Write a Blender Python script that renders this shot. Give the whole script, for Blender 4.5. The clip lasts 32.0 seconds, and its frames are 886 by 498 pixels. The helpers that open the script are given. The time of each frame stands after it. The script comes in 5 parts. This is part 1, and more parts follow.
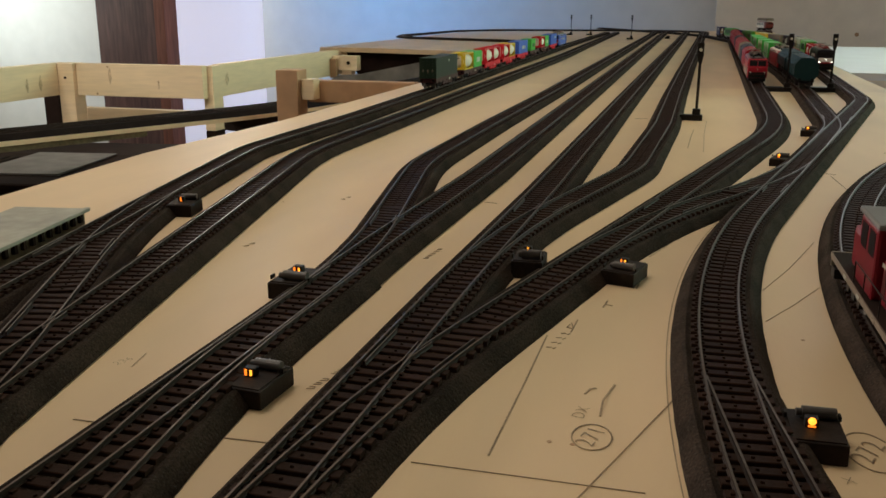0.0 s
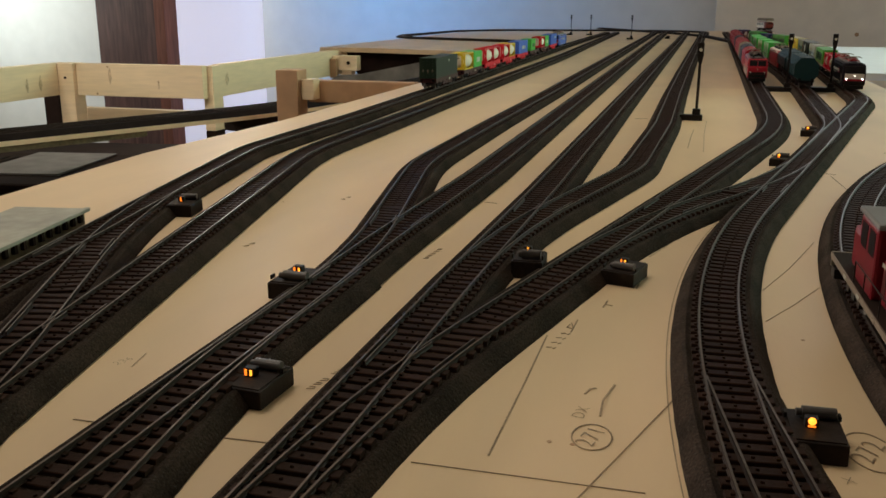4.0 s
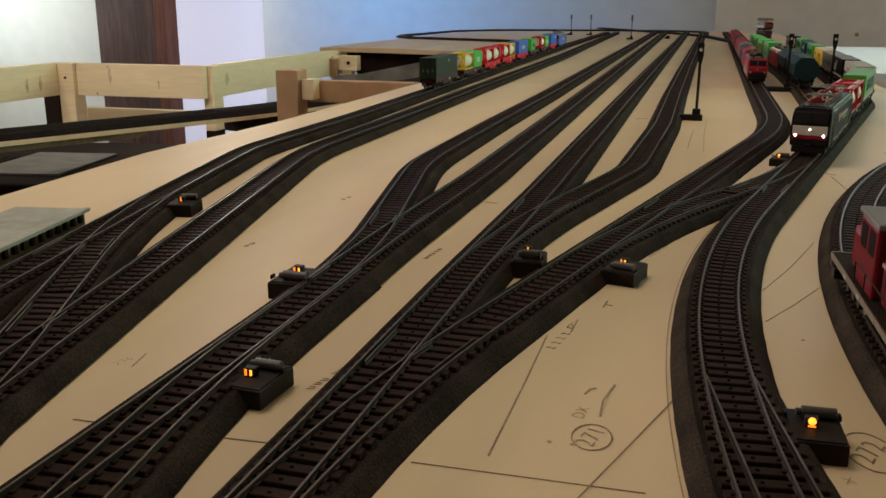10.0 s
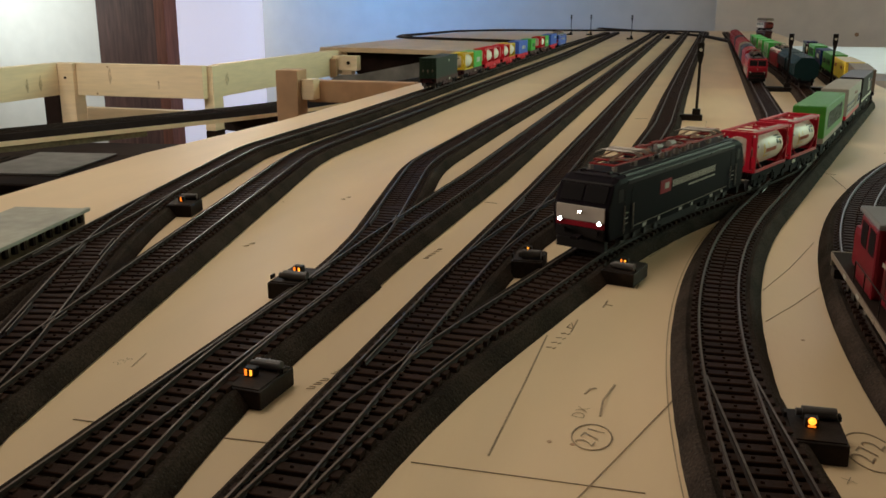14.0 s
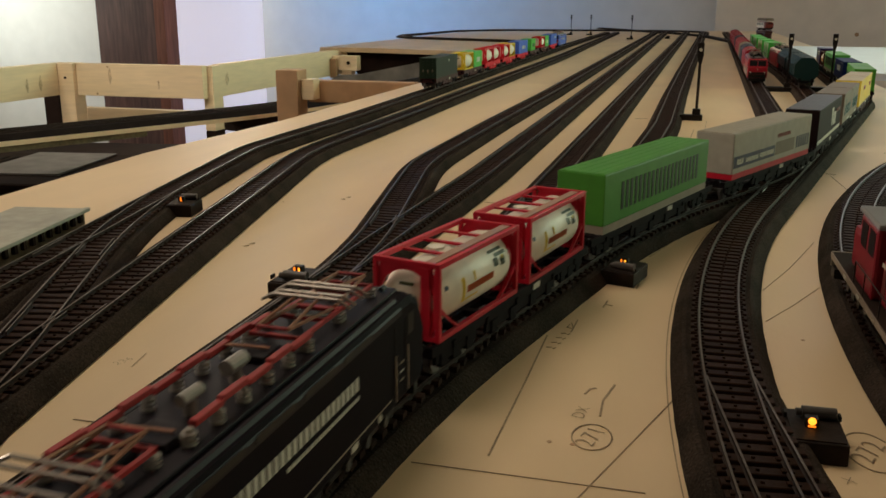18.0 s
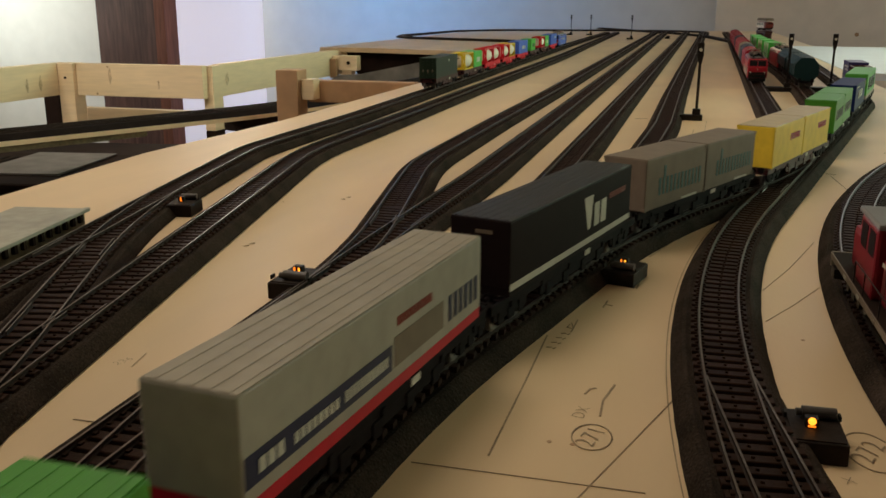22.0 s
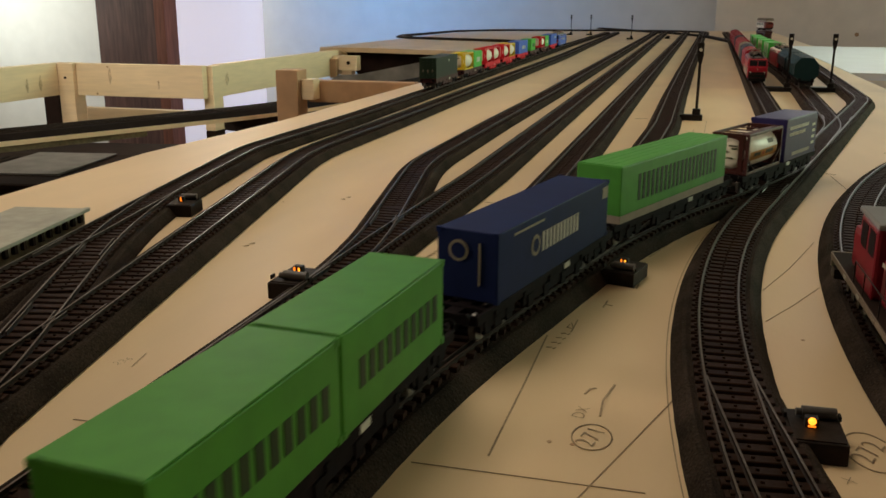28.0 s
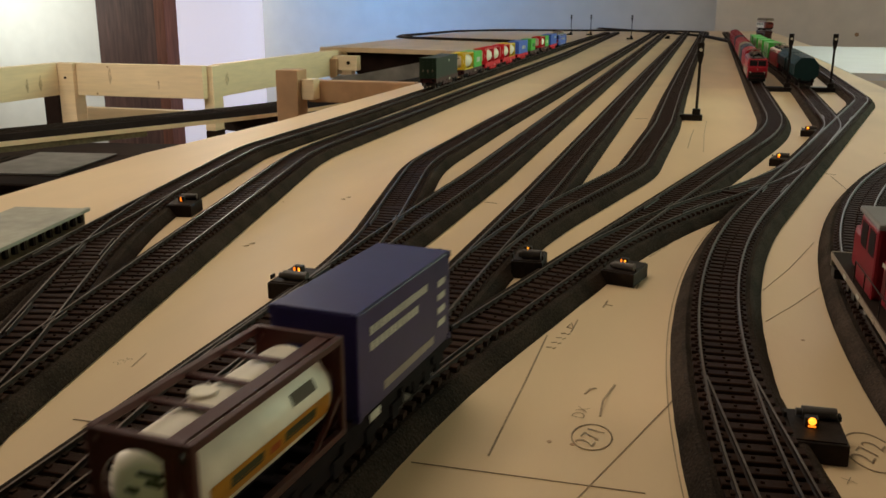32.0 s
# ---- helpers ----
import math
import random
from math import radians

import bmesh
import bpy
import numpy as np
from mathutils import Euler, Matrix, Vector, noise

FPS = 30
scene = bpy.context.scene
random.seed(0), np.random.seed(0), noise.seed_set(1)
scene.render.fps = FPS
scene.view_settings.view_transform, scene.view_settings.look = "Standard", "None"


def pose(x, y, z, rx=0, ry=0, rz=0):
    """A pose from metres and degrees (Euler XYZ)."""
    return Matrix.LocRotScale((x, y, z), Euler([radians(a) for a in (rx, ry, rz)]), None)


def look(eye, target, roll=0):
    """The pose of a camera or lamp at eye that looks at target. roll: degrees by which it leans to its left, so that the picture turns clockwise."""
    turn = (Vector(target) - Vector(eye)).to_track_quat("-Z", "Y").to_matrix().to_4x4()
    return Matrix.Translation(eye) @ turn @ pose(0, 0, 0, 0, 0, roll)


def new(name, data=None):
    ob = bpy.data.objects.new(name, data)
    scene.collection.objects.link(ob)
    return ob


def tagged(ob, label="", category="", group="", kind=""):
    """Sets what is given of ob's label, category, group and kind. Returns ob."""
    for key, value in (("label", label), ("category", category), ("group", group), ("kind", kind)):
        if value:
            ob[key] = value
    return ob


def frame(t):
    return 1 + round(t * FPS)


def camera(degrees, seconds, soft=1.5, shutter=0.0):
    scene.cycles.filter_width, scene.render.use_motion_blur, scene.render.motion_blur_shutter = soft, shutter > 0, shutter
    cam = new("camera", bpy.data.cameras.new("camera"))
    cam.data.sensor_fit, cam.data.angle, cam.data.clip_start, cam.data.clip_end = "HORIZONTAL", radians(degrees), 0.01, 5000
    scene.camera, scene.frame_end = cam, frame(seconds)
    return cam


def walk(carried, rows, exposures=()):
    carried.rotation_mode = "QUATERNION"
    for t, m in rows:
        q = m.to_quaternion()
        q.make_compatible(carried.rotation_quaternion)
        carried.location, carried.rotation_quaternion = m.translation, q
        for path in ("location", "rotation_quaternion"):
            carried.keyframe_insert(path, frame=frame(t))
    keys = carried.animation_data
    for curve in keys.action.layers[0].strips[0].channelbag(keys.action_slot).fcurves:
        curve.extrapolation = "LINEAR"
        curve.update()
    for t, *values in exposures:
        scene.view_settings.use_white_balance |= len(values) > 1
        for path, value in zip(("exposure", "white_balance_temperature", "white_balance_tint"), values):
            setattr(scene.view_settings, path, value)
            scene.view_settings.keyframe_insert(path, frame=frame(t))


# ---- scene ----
# Plan: metres, the yard tracks run along +y, the room's floor is z = 0, the layout board's top is z = TOP.
TOP = 0.95
SEAT = TOP + 0.0119          # zero height of the vehicles' own space; the rails lie 2.1 mm lower
EYE = (0.0, 0.0, 1.0925)
AIM = (-0.25715, 0.92987, 1.0925 - 0.26308)

cam = camera(52.81, 32.0, soft=1.6, shutter=0.5)
walk(cam, [(0.0, look(EYE, AIM, 0.166)), (32.0, look(EYE, AIM, 0.166))], exposures=[(0.0, 0.0, 6450, 10), (14.0, -0.04, 6450, 10), (18.0, -0.06, 6900, 11), (32.0, 0.02, 6950, 11)])

# ---- light ----
world = bpy.data.worlds.new("world")
scene.world = world
world.use_nodes = True
wn = world.node_tree.nodes
sky = wn.new("ShaderNodeTexSky")
sky.sky_type = "NISHITA"
sky.sun_disc = False
sky.sun_elevation, sky.sun_rotation = radians(35), radians(250)
wn["Background"].inputs["Strength"].default_value = 0.1
world.node_tree.links.new(sky.outputs[0], wn["Background"].inputs["Color"])


def area_light(name, m, w, h, watts, colour, spread=180):
    """An area lamp: the sky's light in an opening, or an added fill light."""
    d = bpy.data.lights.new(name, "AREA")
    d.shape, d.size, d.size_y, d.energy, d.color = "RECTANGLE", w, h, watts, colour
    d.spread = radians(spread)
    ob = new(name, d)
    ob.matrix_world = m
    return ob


area_light("window_light_east", look((2.02, 3.1, 1.60), (-0.1, 2.0, 0.95)), 1.6, 0.9, 20, (0.74, 1.0, 0.71), 115)
area_light("window_light_north", look((1.15, 5.9, 1.85), (0.6, 3.0, 1.1)), 1.1, 0.9, 12, (0.95, 0.97, 1.0))
# lamp added close to the north wall to brighten it left of the door
area_light("west_wall_fill", look((-5.25, 5.15, 1.5), (-4.6, 6.0, 1.2)), 1.0, 1.3, 22, (0.90, 1.0, 0.98))
# blue fill lamp added overhead to tint the north wall; no source known
area_light("blue_wall_fill", look((-2.30, 4.60, 2.60), (-2.00, 6.0, 1.00)), 0.5, 0.4, 14, (0.08, 0.40, 1.0), 95)
# fill lamp added in the corner to brighten the far wall and panel
area_light("corner_fill_light", look((2.02, 4.6, 1.75), (0.2, 5.9, 1.2)), 0.9, 0.8, 2.2, (0.93, 0.93, 0.95))
# narrow fill lamp added above to brighten the wing's pine planks
area_light("frame_fill_light", look((-1.90, -0.60, 2.58), (-1.5, 2.1, 0.90)), 0.5, 0.4, 1.5, (1.0, 0.90, 0.72), 42)
# added lamp for the warm low light from the left; its opening is unseen
area_light("left_fill_light", look((-5.45, 0.90, 2.05), (0.0, 0.9, 0.95)), 1.4, 0.7, 13, (1.0, 0.84, 0.70), 50)
area_light("doorway_light", look((-3.32, 5.92, 1.25), (-0.2, 1.5, 1.0)), 0.55, 1.6, 28, (1.0, 0.92, 0.80))
# general overhead fill, added; the room's own source is not seen
area_light("overhead_fill_light", pose(-0.80, 0.85, 2.63), 0.9, 1.3, 14.8, (1.0, 0.865, 0.68))

# ---- materials ----


def material(name, colour, rough=0.6, metal=0.0, vary=0.15, scale=40.0, bump=0.0, bump_scale=400.0, coarse=None, spec=0.5, stretch=(1, 1, 1), emit=0.0, island=0.0):
    """Colour with two scales of variation, and a fine relief."""
    m = bpy.data.materials.new(name)
    m.use_nodes = True
    n, l = m.node_tree.nodes, m.node_tree.links
    b = n["Principled BSDF"]
    b.inputs["Roughness"].default_value = rough
    b.inputs["Metallic"].default_value = metal
    b.inputs["Specular IOR Level"].default_value = spec
    if emit:
        b.inputs["Base Color"].default_value = (*colour, 1)
        b.inputs["Emission Color"].default_value = (*colour, 1)
        b.inputs["Emission Strength"].default_value = emit
        return m
    co = n.new("ShaderNodeTexCoord")
    mp = n.new("ShaderNodeMapping")
    mp.inputs["Scale"].default_value = stretch
    l.new(co.outputs["Object"], mp.inputs["Vector"])
    out = None
    for sc, amount in ((scale, vary), (coarse or scale / 9, vary * 0.8)):
        t = n.new("ShaderNodeTexNoise")
        t.inputs["Scale"].default_value = sc
        t.inputs["Detail"].default_value = 5
        l.new(mp.outputs[0], t.inputs["Vector"])
        r = n.new("ShaderNodeMapRange")
        r.inputs["From Min"].default_value, r.inputs["From Max"].default_value = 0.3, 0.7
        r.inputs["To Min"].default_value, r.inputs["To Max"].default_value = 1 - amount, 1 + amount
        l.new(t.outputs["Fac"], r.inputs["Value"])
        if out is None:
            out = r.outputs[0]
        else:
            mm = n.new("ShaderNodeMath")
            mm.operation = "MULTIPLY"
            l.new(out, mm.inputs[0])
            l.new(r.outputs[0], mm.inputs[1])
            out = mm.outputs[0]
    if island:
        oi = n.new("ShaderNodeObjectInfo")
        r = n.new("ShaderNodeMapRange")
        r.inputs["To Min"].default_value, r.inputs["To Max"].default_value = 1 - island, 1 + island
        l.new(oi.outputs["Random"], r.inputs["Value"])
        mm = n.new("ShaderNodeMath")
        mm.operation = "MULTIPLY"
        l.new(out, mm.inputs[0])
        l.new(r.outputs[0], mm.inputs[1])
        out = mm.outputs[0]
    v = n.new("ShaderNodeVectorMath")
    v.operation = "SCALE"
    v.inputs[0].default_value = colour
    l.new(out, v.inputs["Scale"])
    l.new(v.outputs[0], b.inputs["Base Color"])
    if bump:
        t = n.new("ShaderNodeTexNoise")
        t.inputs["Scale"].default_value = bump_scale
        t.inputs["Detail"].default_value = 4
        l.new(mp.outputs[0], t.inputs["Vector"])
        bp = n.new("ShaderNodeBump")
        bp.inputs["Strength"].default_value = bump
        bp.inputs["Distance"].default_value = 0.6 / bump_scale
        l.new(t.outputs["Fac"], bp.inputs["Height"])
        l.new(bp.outputs[0], b.inputs["Normal"])
    return m


PLY = material("plywood", (0.665, 0.49, 0.295), 0.52, vary=0.07, scale=14, coarse=3.5, bump=0.05, bump_scale=300, stretch=(1, 0.25, 1))
PLY_FAR = material("plywood_far", (0.625, 0.450, 0.275), 0.52, vary=0.08, scale=14, coarse=3.5, bump=0.05, bump_scale=300, stretch=(1, 0.25, 1))
PINE = material("pine", (0.82, 0.665, 0.45), 0.55, vary=0.06, scale=14, coarse=3, bump=0.06, bump_scale=120, stretch=(1, 1, 9))
PINE_DARK = material("old_pine", (0.42, 0.255, 0.14), 0.6, vary=0.15, scale=25, coarse=4, bump=0.1, bump_scale=200)
BALLAST = material("ballast", (0.0300, 0.0215, 0.0165), 0.92, spec=0.05, vary=0.5, scale=1100, coarse=40, bump=1.0, bump_scale=800)
SLEEPER = material("sleeper", (0.0300, 0.0155, 0.0108), 0.55, vary=0.2, scale=500, coarse=60, bump=0.15, bump_scale=900, island=0.2, spec=0.04)
n, l = BALLAST.node_tree.nodes, BALLAST.node_tree.links
bs = n["Principled BSDF"]
old = bs.inputs["Base Color"].links[0].from_socket
grain = n.new("ShaderNodeTexNoise")
grain.inputs["Scale"].default_value, grain.inputs["Detail"].default_value = 1150, 2
gc = n.new("ShaderNodeTexCoord")
l.new(gc.outputs["Object"], grain.inputs["Vector"])
gr = n.new("ShaderNodeMapRange")
gr.inputs["From Min"].default_value, gr.inputs["From Max"].default_value = 0.62, 0.74
l.new(grain.outputs["Fac"], gr.inputs["Value"])
gm = n.new("ShaderNodeMix")
gm.data_type = "RGBA"
gm.inputs[7].default_value = (0.058, 0.056, 0.048, 1)
l.new(gr.outputs[0], gm.inputs[0])
l.new(old, gm.inputs[6])
l.new(gm.outputs[2], bs.inputs["Base Color"])
RAIL_SIDE = material("rail_side", (0.030, 0.020, 0.016), 0.5, 0.0, vary=0.2, scale=300, coarse=30, spec=0.15)
RAIL_TOP = material("rail_top", (0.125, 0.092, 0.076), 0.38, 1.0, vary=0.12, scale=200, coarse=20)
BLACK = material("black_plastic", (0.012, 0.0085, 0.0075), 0.5, vary=0.2, scale=300, coarse=40, spec=0.2)
DARKBOX = material("motor_housing", (0.019, 0.0125, 0.010), 0.55, vary=0.25, scale=300, coarse=40, bump=0.1, spec=0.12)
TUBE = material("motor_tube", (0.06, 0.05, 0.045), 0.4, vary=0.2, scale=200)
AMBER = material("lantern_glow", (1.0, 0.22, 0.015), emit=1.5)
AMBER_HOT = material("lantern_glow_bright", (1.0, 0.36, 0.03), emit=2.2)
WHITE_GLOW = material("headlight_glow", (1.0, 0.95, 0.88), emit=14.0)
WALL = material("wall_paint", (0.72, 0.70, 0.66), 0.8, vary=0.04, scale=8, coarse=0.8, bump=0.08, bump_scale=150)
LAMINATE = material("white_laminate", (0.72, 0.76, 0.82), 0.35, vary=0.04, scale=12)
BEIGE = material("beige_board", (0.80, 0.72, 0.62), 0.6, vary=0.05, scale=10, coarse=1)
CEIL = material("ceiling_paint", (0.75, 0.72, 0.66), 0.9, vary=0.03)
FLOORM = material("floor_tile", (0.25, 0.16, 0.10), 0.4, vary=0.2, scale=5)
DOORWOOD = material("door_wood", (0.092, 0.048, 0.040), 0.5, spec=0.2, vary=0.3, scale=14, coarse=3, bump=0.05, bump_scale=80, stretch=(4, 4, 0.35))
DOORFRAME = material("door_frame_wood", (0.17, 0.065, 0.042), 0.55, spec=0.15, vary=0.25, scale=14, coarse=3, stretch=(4, 4, 0.35))
WEATHERED = material("weathered_wood", (0.16, 0.135, 0.078), 0.7, vary=0.3, scale=150, coarse=20)
STREAK = material("streaked_wood", (0.60, 0.455, 0.285), 0.6, vary=0.35, scale=200, coarse=40)
KNOT = material("knot_wood", (0.42, 0.27, 0.14), 0.6, vary=0.3, scale=300, coarse=60)
TABLEWOOD = material("dark_brown_wood", (0.020, 0.012, 0.009), 0.8, vary=0.25, scale=20, coarse=4, spec=0.05)
FASCIA = material("dark_brown_board", (0.020, 0.011, 0.009), 0.8, vary=0.2, scale=20, coarse=4, spec=0.1)
CASEGREY = material("case_grey", (0.15, 0.145, 0.135), 0.6, vary=0.25, scale=25, coarse=5, spec=0.3)
PENCIL = material("pencil", (0.30, 0.215, 0.13), 0.7, vary=0.3, scale=600)
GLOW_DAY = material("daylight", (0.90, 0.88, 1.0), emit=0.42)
GREYROOF = material("grey_roof", (0.31, 0.30, 0.245), 0.6, vary=0.15, scale=90, coarse=12)
DARKGREY = material("dark_grey", (0.035, 0.034, 0.034), 0.5, vary=0.12, scale=60)
DARKTRACK = material("track_far", (0.012, 0.009, 0.008), 0.85, spec=0.05, vary=0.25, scale=200)


def paint(name, colour, rough=0.42):
    return material(name, colour, rough, vary=0.08, scale=120, coarse=18, bump=0.03, bump_scale=500, spec=0.22)


RED = paint("red_paint", (0.46, 0.008, 0.026))
RED2 = paint("loco_red", (0.29, 0.009, 0.020), 0.38)
RED_D = paint("diesel_red", (0.135, 0.006, 0.012), 0.38)
PANEL = paint("pale_front_panel", (0.50, 0.44, 0.38))
AMBERP = paint("amber_print", (0.50, 0.22, 0.02))
OLIVE = paint("olive_print", (0.045, 0.05, 0.02))
CREAM = paint("cream_tank", (0.72, 0.66, 0.55))
GREEN = paint("green_tarp", (0.050, 0.225, 0.024), 0.5)
GREEN_L = paint("light_green_tarp", (0.060, 0.28, 0.040), 0.5)
GREEN_D = paint("green_letter", (0.006, 0.030, 0.008))
GREY = paint("grey_tarp", (0.28, 0.245, 0.19), 0.6)
PALEGREY = paint("pale_grey_tarp", (0.31, 0.29, 0.245), 0.6)
TAN = paint("tan_walkway", (0.34, 0.20, 0.14))
GREYBROWN = paint("greybrown_tarp", (0.160, 0.125, 0.092), 0.6)
TEAL = paint("teal_letter", (0.030, 0.105, 0.105))
YELLOW = paint("yellow_tarp", (0.76, 0.54, 0.05), 0.5)
YTOP = paint("pale_yellow_top", (0.40, 0.32, 0.19), 0.5)
BLUE = material("blue_container", (0.0060, 0.0140, 0.070), 0.6, vary=0.08, scale=120, coarse=18, spec=0.1)
NAVY = paint("navy_stripe", (0.013, 0.018, 0.052))
VIOLET = paint("violet_blue_container", (0.022, 0.017, 0.085), 0.4)
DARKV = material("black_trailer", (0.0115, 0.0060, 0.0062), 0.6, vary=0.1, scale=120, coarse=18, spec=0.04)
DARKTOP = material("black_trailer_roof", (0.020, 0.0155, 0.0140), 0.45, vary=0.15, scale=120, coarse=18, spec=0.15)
WHITE = paint("white_print", (0.50, 0.50, 0.44))
ORANGE = paint("orange_print", (0.40, 0.075, 0.014))
BROWN = paint("brown_frame", (0.050, 0.012, 0.010))
REDDIM = paint("dull_red_print", (0.16, 0.022, 0.014))
INSUL = paint("grey_insulator", (0.26, 0.235, 0.21))
SLATE = paint("slate_blue_hood", (0.030, 0.042, 0.062), 0.5)
ROOFRED = paint("roof_red", (0.27, 0.018, 0.018), 0.5)
CHASSIS = material("wagon_frame", (0.0105, 0.0072, 0.0086), 0.75, spec=0.05, vary=0.25, scale=200, coarse=30)
CHASSIS_R = material("red_wagon_frame", (0.055, 0.012, 0.012), 0.55, spec=0.25, vary=0.25, scale=200, coarse=30)
WHEEL = material("wheel_steel", (0.20, 0.19, 0.18), 0.4, 0.8, vary=0.15, scale=200)
LOCOGREY = material("loco_slate", (0.0062, 0.0038, 0.0062), 0.6, vary=0.08, scale=120, coarse=18, spec=0.035)
LOCOTOP = material("loco_roof_slate", (0.0120, 0.0085, 0.0120), 0.5, vary=0.12, scale=120, coarse=18, spec=0.12)
COPPER = material("copper_metal", (0.26, 0.13, 0.085), 0.5, 0.8, vary=0.15, scale=300)
SILVER = material("silver_metal", (0.27, 0.24, 0.21), 0.45, 1.0, vary=0.1, scale=300)
GLASSDARK = material("dark_window", (0.008, 0.006, 0.006), 0.4, spec=0.08, vary=0.1, scale=60)
TANKTEAL = paint("teal_tank", (0.005, 0.024, 0.026), 0.45)
DGREEN = paint("dark_green_van", (0.008, 0.021, 0.012), 0.5)
BRIGHTG = paint("bright_green", (0.06, 0.40, 0.06), 0.45)
BRIGHTB = paint("bright_blue", (0.05, 0.12, 0.48), 0.45)
BRIGHTR = paint("bright_red", (0.60, 0.015, 0.03), 0.45)
BRIGHTY = paint("bright_yellow", (0.75, 0.55, 0.04), 0.45)

# ---- mesh helpers ----


def mesh_object(name, verts, faces, mat, parent=None, label="", mats=None, index=None):
    me = bpy.data.meshes.new(name)
    me.from_pydata(verts, [], faces)
    for m in mats or [mat]:
        me.materials.append(m)
    if index:
        me.polygons.foreach_set("material_index", index)
    me.update()
    ob = new(name, me)
    ob.parent = parent
    if label:
        ob["label"] = label
    return ob


def part(name, bm, mat, parent=None, label="", smooth=False):
    """One mesh object from a bmesh, under a thing or a part."""
    bmesh.ops.recalc_face_normals(bm, faces=bm.faces)
    me = bpy.data.meshes.new(name)
    bm.to_mesh(me)
    bm.free()
    me.materials.append(mat)
    if smooth:
        for p in me.polygons:
            p.use_smooth = True
    ob = new(name, me)
    ob.parent = parent
    if label:
        ob["label"] = label
    return ob


def add_box(bm, x0, x1, y0, y1, z0, z1, bevel=0.0, m=None):
    r = bmesh.ops.create_cube(bm, size=1)
    vs = r["verts"]
    for v in vs:
        v.co = Vector((x0 + (v.co.x + 0.5) * (x1 - x0), y0 + (v.co.y + 0.5) * (y1 - y0), z0 + (v.co.z + 0.5) * (z1 - z0)))
    if bevel:
        es = list({e for v in vs for e in v.link_edges})
        r = bmesh.ops.bevel(bm, geom=es, offset=bevel, segments=2, profile=0.6, affect="EDGES")
        vs = list({v for f in r["faces"] for v in f.verts} | {v for v in vs if v.is_valid})
    if m:
        bmesh.ops.transform(bm, matrix=m, verts=vs)
    return vs


def box(x0, x1, y0, y1, z0, z1, bevel=0.0):
    bm = bmesh.new()
    add_box(bm, x0, x1, y0, y1, z0, z1, bevel)
    return bm


def add_cyl(bm, a, b, r, n=14, r2=None):
    """A cylinder or cone from a to b."""
    a, b = Vector(a), Vector(b)
    q = (b - a).to_track_quat("Z", "Y").to_matrix().to_4x4()
    bmesh.ops.create_cone(bm, cap_ends=True, segments=n, radius1=r, radius2=r if r2 is None else r2, depth=(b - a).length,
                          matrix=Matrix.Translation((a + b) / 2) @ q)
    return bm


def cyl(a, b, r, n=14, r2=None):
    return add_cyl(bmesh.new(), a, b, r, n, r2)


def prism(poly, axis, lo, hi):
    """A polygon (u, v) extruded along an axis: 'x' takes (y, z), 'y' takes (x, z), 'z' takes (x, y)."""
    bm = bmesh.new()
    put = {"x": lambda u, v, w: (w, u, v), "y": lambda u, v, w: (u, w, v), "z": lambda u, v, w: (u, v, w)}[axis]
    a = [bm.verts.new(put(u, v, lo)) for u, v in poly]
    b = [bm.verts.new(put(u, v, hi)) for u, v in poly]
    bm.faces.new(a[::-1])
    bm.faces.new(b)
    n = len(poly)
    for i in range(n):
        bm.faces.new((a[i], a[(i + 1) % n], b[(i + 1) % n], b[i]))
    return bm


def thing(name, m=None, label="", category="", group="", kind=""):
    ob = new(name)
    if m is not None:
        ob.matrix_world = m
    return tagged(ob, label, category, group, kind)


# ---- track geometry ----


def smooth_line(corners, step=0.012):
    """A line of straights and arcs from corners (x, y, radius)."""
    out = [Vector(corners[0][:2])]
    for a, b, c in zip(corners, corners[1:], corners[2:]):
        r = b[2] if len(b) > 2 else 0
        a, b, c = Vector(a[:2]), Vector(b[:2]), Vector(c[:2])
        u, w = (a - b).normalized(), (c - b).normalized()
        th = math.acos(max(-1, min(1, -u.dot(w))))
        if not r or th < 1e-4:
            out.append(b)
            continue
        t = r * math.tan(th / 2)
        p0 = b + u * t
        s = 1 if u.x * w.y - u.y * w.x > 0 else -1
        centre = p0 + Vector((u.y, -u.x)) * (-s) * r
        n = max(3, int(r * th / step))
        for k in range(n + 1):
            t = -s * th * k / n
            d = p0 - centre
            out.append(centre + Vector((d.x * math.cos(t) - d.y * math.sin(t), d.x * math.sin(t) + d.y * math.cos(t))))
    out.append(Vector(corners[-1][:2]))
    return out


class Line:
    """A line with lengths along it."""

    def __init__(self, corners):
        self.p = smooth_line(corners)
        self.s = [0.0]
        for a, b in zip(self.p, self.p[1:]):
            self.s.append(self.s[-1] + (b - a).length)
        self.length = self.s[-1]

    def at(self, s):
        i = min(max(int(np.searchsorted(self.s, s)) - 1, 0), len(self.p) - 2)
        a, b = self.p[i], self.p[i + 1]
        d = (b - a).normalized()
        return a + d * (s - self.s[i]), d

    def rows(self, s0, s1, step):
        n = max(1, round((s1 - s0) / step))
        return [self.at(s0 + (s1 - s0) * k / n) for k in range(n + 1)]

    def nearest(self, q):
        """Distance from q, signed to the right, and the length along the line."""
        best = (9.0, 0.0)
        for i in range(len(self.p) - 1):
            d = self.p[i + 1] - self.p[i]
            if d.length < 1e-6:
                continue
            t = max(0.0, min(1.0, (q - self.p[i]).dot(d) / d.length_squared))
            e = q - (self.p[i] + d * t)
            if e.length < abs(best[0]):
                side = 1 if d.x * e.y - d.y * e.x < 0 else -1
                best = (side * e.length, self.s[i] + t * d.length)
        return best


